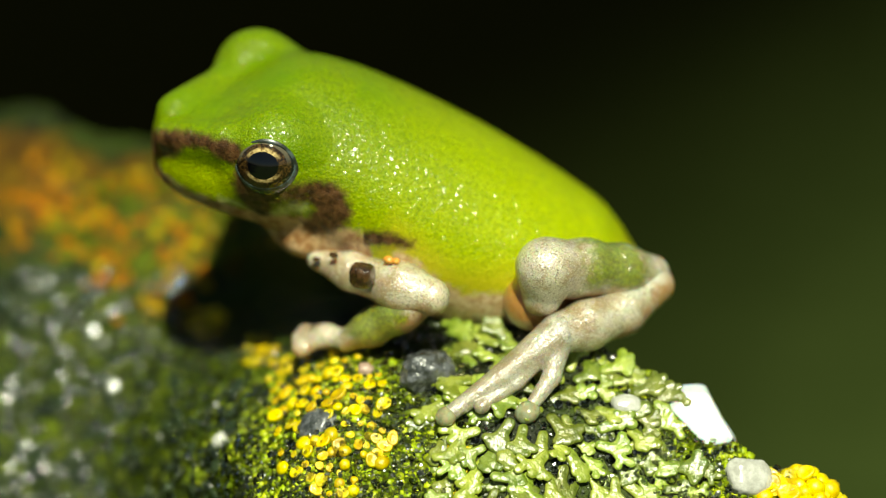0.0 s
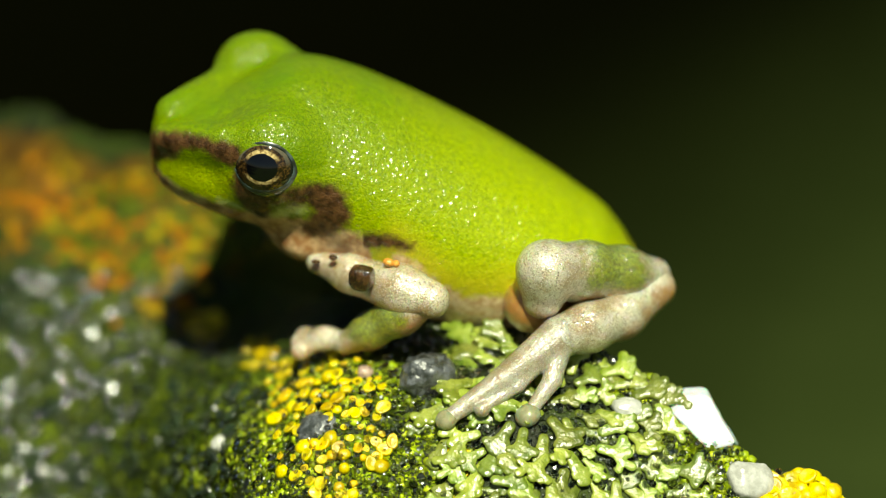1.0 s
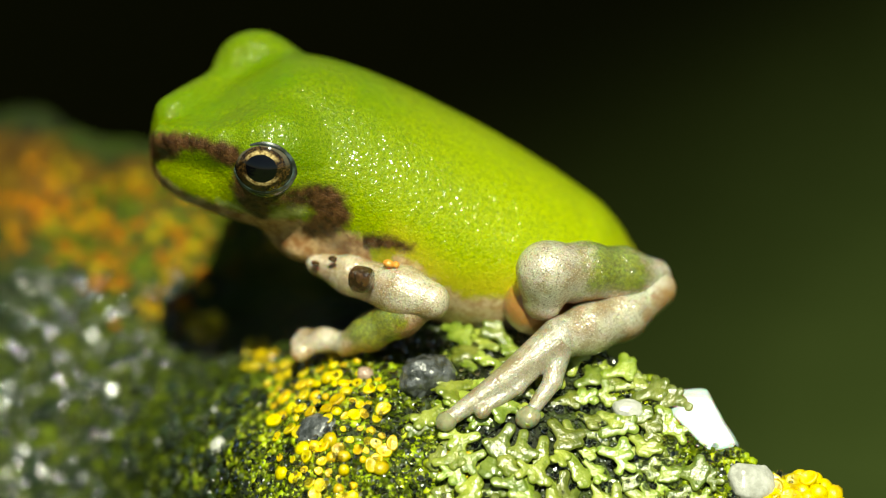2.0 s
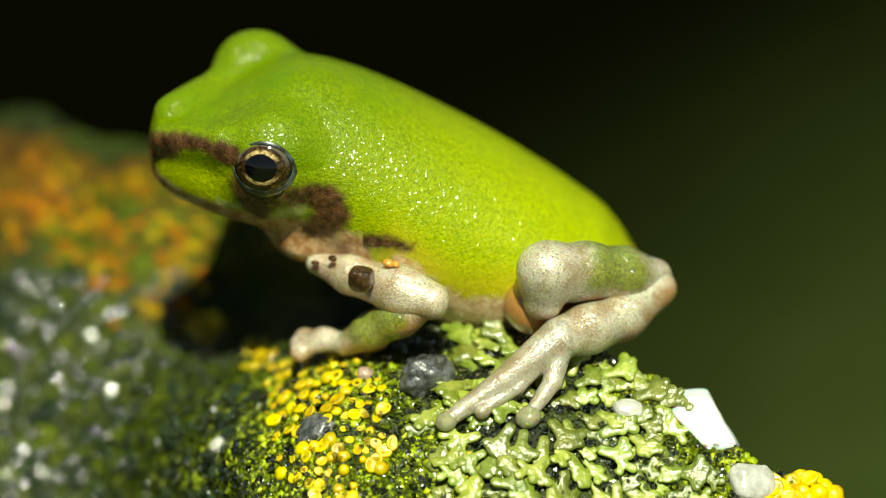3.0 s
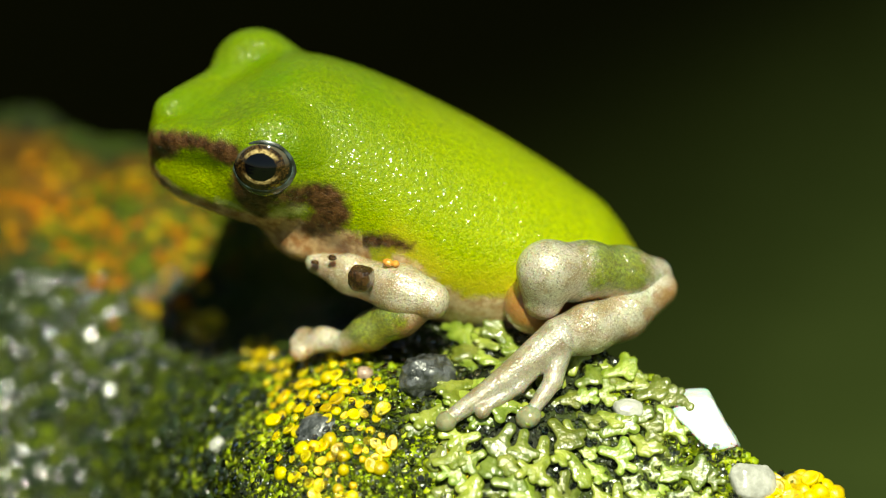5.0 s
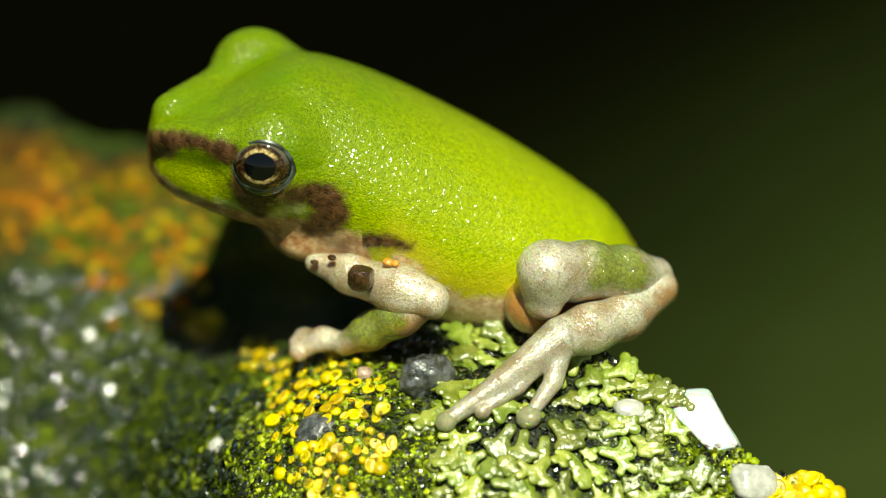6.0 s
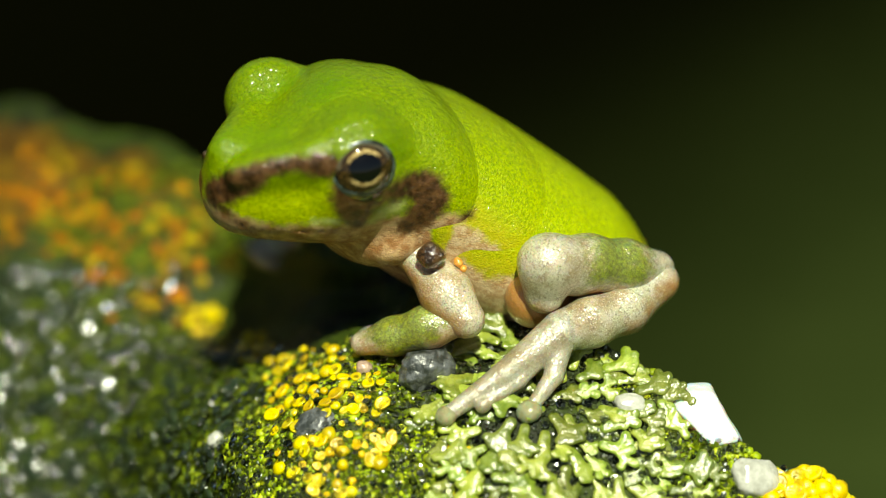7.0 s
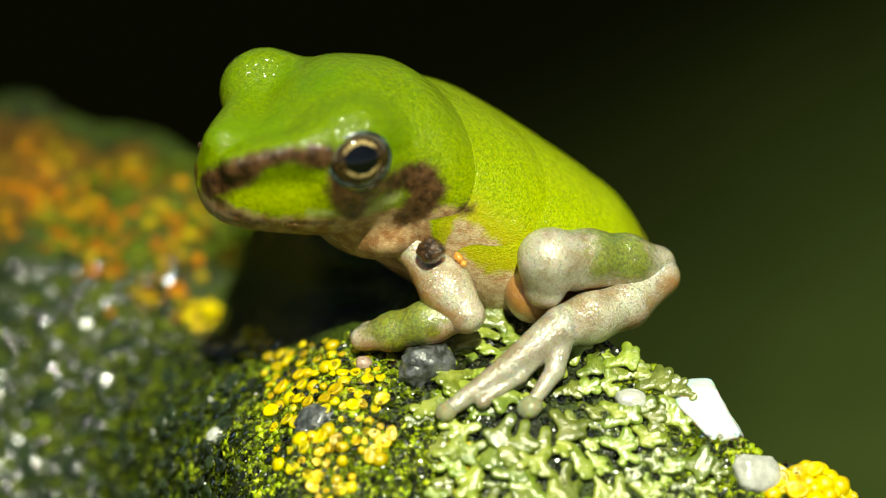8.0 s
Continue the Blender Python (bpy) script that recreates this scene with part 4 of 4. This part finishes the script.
def pebble(name, label, material, u, w, size, seed, turn=0.0, sink=0.0, rough=0.3, category="pebble"):
    bm = bmesh.new()
    bmesh.ops.create_icosphere(bm, subdivisions=4, radius=1.0)
    v = np.array([x.co for x in bm.verts])
    k = 1 + rough * cloud(v * 0.5 + seed * 7.7, 0.5, 4, 0.6)
    v = np.sign(v) * np.abs(v) ** 0.8 * k[:, None] * np.array(size) * 0.5
    for vert, x in zip(bm.verts, v):
        vert.co = Vector(x) * MM
    me = bpy.data.meshes.new(name)
    bm.to_mesh(me)
    me.polygons.foreach_set("use_smooth", [True] * len(me.polygons))
    ob = link_mesh(name, me, material)
    ob.matrix_world = settle(u, w, turn, sink)
    return tagged(ob, label, category, "pebbles and grains in the rock")


def quartz_shard(u, w):
    """A broken five-sided grain with flat faces and worn edges, standing in the rock's edge."""
    sides = [(-1.55, 0.45), (-0.75, 1.22), (0.35, 1.17), (1.62, -1.05), (0.2, -1.35)]
    cuts = []
    for (ax, ay), (bx, by) in zip(sides, sides[1:] + sides[:1]):
        n = Vector((ay - by, bx - ax, 0.28)).normalized()
        if n.x * ax + n.y * ay < 0:
            n = Vector((-n.x, -n.y, n.z))
        cuts.append((np.array(n), n.x * ax + n.y * ay))
    cuts += [(np.array((0.0, 0.0, -1.0)), 1.0), (np.array(Vector((0.15, 0.25, 1.0)).normalized()), 0.75)]
    bm = bmesh.new()
    bmesh.ops.create_icosphere(bm, subdivisions=5, radius=1.0)
    v = np.array([x.co for x in bm.verts])
    reach = np.min([np.where(v @ n > 1e-3, d / np.maximum(v @ n, 1e-3), 9.0) for n, d in cuts], 0)
    soft = np.sum([np.where(v @ n > 1e-3, d / np.maximum(v @ n, 1e-3), 9.0) ** -14.0 for n, d in cuts], 0) ** (-1 / 14.0)
    v = v * (0.3 * reach + 0.7 * soft)[:, None]
    v = v * (1 + 0.09 * cloud(v + 9.0, 0.9, 4))[:, None]
    for vert, x in zip(bm.verts, v):
        vert.co = Vector(x) * MM
    me = bpy.data.meshes.new("quartz_grain")
    bm.to_mesh(me)
    me.polygons.foreach_set("use_smooth", [True] * len(me.polygons))
    ob = link_mesh("quartz_grain", me, QUARTZ)
    place = (Vector(rock_surface(np.array(u), np.array(w)).tolist()) + Vector((0, 0.15, -0.2))) * MM
    ob.matrix_world = Matrix.Translation(place) @ Matrix.Rotation(radians(90 - TILT), 4, "X") @ Matrix.Scale(1.02, 4)
    return tagged(ob, "bright white quartz grain set in the rock edge", "quartz", "pebbles and grains in the rock")


def build_pebbles():
    quartz_shard(11.55, -7.7)
    pebble("quartz_grain", "greyish translucent quartz grain among yellow lichen", PALE, 13.6, -10.3, (2.1, 1.9, 1.4), 2, 0.3, 0.0, 0.3, "quartz")
    pebble("grey_pebble", "dark grey wet pebble beside leafy lichen", GREY, -0.75, -6.0, (2.4, 1.9, 2.4), 3, 0.3, -0.35, 0.6)
    pebble("pale_grain", "small pale grain among leafy lichen", PALE, 8.2, -7.3, (1.3, 1.0, 0.9), 4, 0.0, -0.25, 0.25, "grain")
    pebble("pale_grain", "small pale grain in dark moss", PALE, -10.2, -8.9, (0.75, 0.7, 0.6), 5, 0.0, -0.15, 0.25, "grain")
    pebble("pale_grain", "small pinkish grain behind yellow lichen", ROSE, -3.5, -5.7, (0.75, 0.7, 0.7), 6, 0.0, -0.1, 0.25, "grain")
    pebble("grey_pebble", "dark grey stone bump among yellow lichen", GREY, -5.7, -7.9, (2.1, 1.5, 1.0), 8, 0.0, 0.15, 0.3)
    pebble("pale_grain", "pale blurred grain on the far rock top", PALE, -16.1, 4.6, (2.2, 1.4, 1.2), 9, 0.0, 0.75, 0.3, "grain")


build_leaf_lichen()
build_gold_lichen("gold_lichen", "golden yellow granular lichen on the rock", GOLD_BLOBS, 230, (-13.5, 2, -12.5, -3.0), 0.36)
build_gold_lichen("gold_lichen", "golden yellow lichen crust on the rock edge", GOLD_EDGE, 130, (13, 20, -13.5, -9.0), 0.34, 0.5, 1.1)
build_crumbs()
build_moss()
build_pebbles()


# ---- what moves: the frog blinks, then turns its head and chest ----
def motions():
    def turned(p, yaw, pitch, roll=0.0, shift=(0, 0, 0)):
        return Matrix.Translation((Vector(p) + Vector(shift) - BASE) * MM) @ pose(0, 0, 0, roll, pitch, yaw)

    rest_head, rest_chest, rest_trunk = at(NECK), at(WAIST), at(HIPS)
    head_end = turned(NECK, 27.3, -3.4, -6.7, (1.94, -1.0, 0.53))
    walk(head, [(0, rest_head), (0.6, rest_head), (0.8, turned(NECK, 0, 0.8, 0, (0, 0, -0.15))), (1.0, rest_head), (6.6, rest_head), (6.7, turned(NECK, 1, 0, 0, (0, 0, 0.05))),
                (6.8, turned(NECK, 8, -1, -1, (0.55, -0.5, -1.0))), (6.9, turned(NECK, 26.0, -4.5, -5.5, (2.1, -1.0, 0.45))),
                (7.0, turned(NECK, 27.3, -3.6, -6.7, (2.1, -1.0, 0.4))), (7.2, head_end), (8.0, head_end)])
    chest_end = turned(WAIST, 19, 2, -13, (0.9, -0.15, 0.1))
    walk(chest, [(0, rest_chest), (6.7, rest_chest), (6.8, turned(WAIST, 5.0, -5, 0, (0.2, 0, -0.15))), (6.9, turned(WAIST, 18, 1.2, -11, (0.9, -0.1, 0.1))), (7.0, chest_end), (8.0, chest_end)])
    trunk_end = turned(HIPS, 6, 3, -6, (0.35, 0.1, 0.0))
    walk(trunk, [(0, rest_trunk), (6.7, rest_trunk), (6.8, turned(HIPS, 1.5, -3, 0, (0.1, 0, 0))), (6.9, turned(HIPS, 5.5, 2.4, -5, (0.3, 0, 0.05))), (7.0, trunk_end), (8.0, trunk_end)])

    # arms: shoulder, elbow, wrist and finger tip at rest and on the way
    reach = [(SHOULDER, ELBOW, WRIST, HAND_TIP),
             ((-4.72, 2.0, -2.7), (-0.1, -1.0, -2.9), (-4.1, 0.5, -5.5), (-6.5, 2.0, -5.8)),
             ((-2.3, 1.9, -0.33), (1.0, -1.3, -3.15), (-3.5, -0.2, -5.0), (-2.6, 2.6, -6.0))]
    far_reach = [FAR_ARM, ((-4.0, 9.8, -1.0), (-6.8, 13.0, 0.8), (-9.3, 12.0, 2.0), (-10.0, 11.4, 3.6)),
                 ((-3.8, 9.8, -1.0), (-6.6, 12.6, -2.4), (-10.2, 11.2, -2.4), (-12.2, 10.6, -1.6))]

    def arm_rows(poses, times, twist=(0, 0, 0)):
        rows = ([], [], [])
        upper, fore = length(*poses[0][:2]), length(*poses[0][1:3])
        for t, k in times:
            s, e, w, h = (Vector(v) for v in poses[k])
            s = e + (s - e).normalized() * upper
            w = e + (w - e).normalized() * fore
            for row, a, b, roll in zip(rows, (s, e, w), (e, w, h), (twist[k], 0, 0)):
                row.append((t, limb_frame(a, b) @ Matrix.Rotation(radians(roll), 4, "X")))
        return rows

    for piece, rows in zip(near_arm, arm_rows(reach, [(0, 0), (6.7, 0), (6.8, 1), (6.9, 2), (8.0, 2)], (0, -10, -38))):
        walk(piece, rows)
    # the far forefoot wipes over the eye once
    for piece, rows in zip(far_arm, arm_rows(far_reach, [(0, 0), (6.6, 0), (6.8, 1), (6.9, 2), (7.1, 0), (8.0, 0)])):
        walk(piece, rows)

    # blink: lids sink, eyeballs draw in
    shut = [(0, 0), (0.6, 0), (0.7, 0.5), (0.8, 1.0), (0.9, 0.95), (1.0, 0.1), (1.1, 0), (6.6, 0), (6.7, 0.1), (6.8, 1.0), (6.9, 0.8), (7.0, 0.05), (7.1, 0), (8.0, 0)]
    for lid, low in zip(lids, (0.12, 0.75)):
        m = lid.matrix_basis.copy()
        walk(lid, [(t, Matrix.Translation((0, 0, -low * k * MM)) @ m) for t, k in shut])
    for ob, deep, low in zip(balls, (0.10, 0.12, 0.8, 1.0), (0.10, 0.10, 0.8, 0.8)):
        m = ob.matrix_basis.copy()
        walk(ob, [(t, Matrix.Translation((0, 0, -low * k * MM)) @ m @ Matrix.Translation((0, 0, -deep * k * MM))) for t, k in shut])


motions()
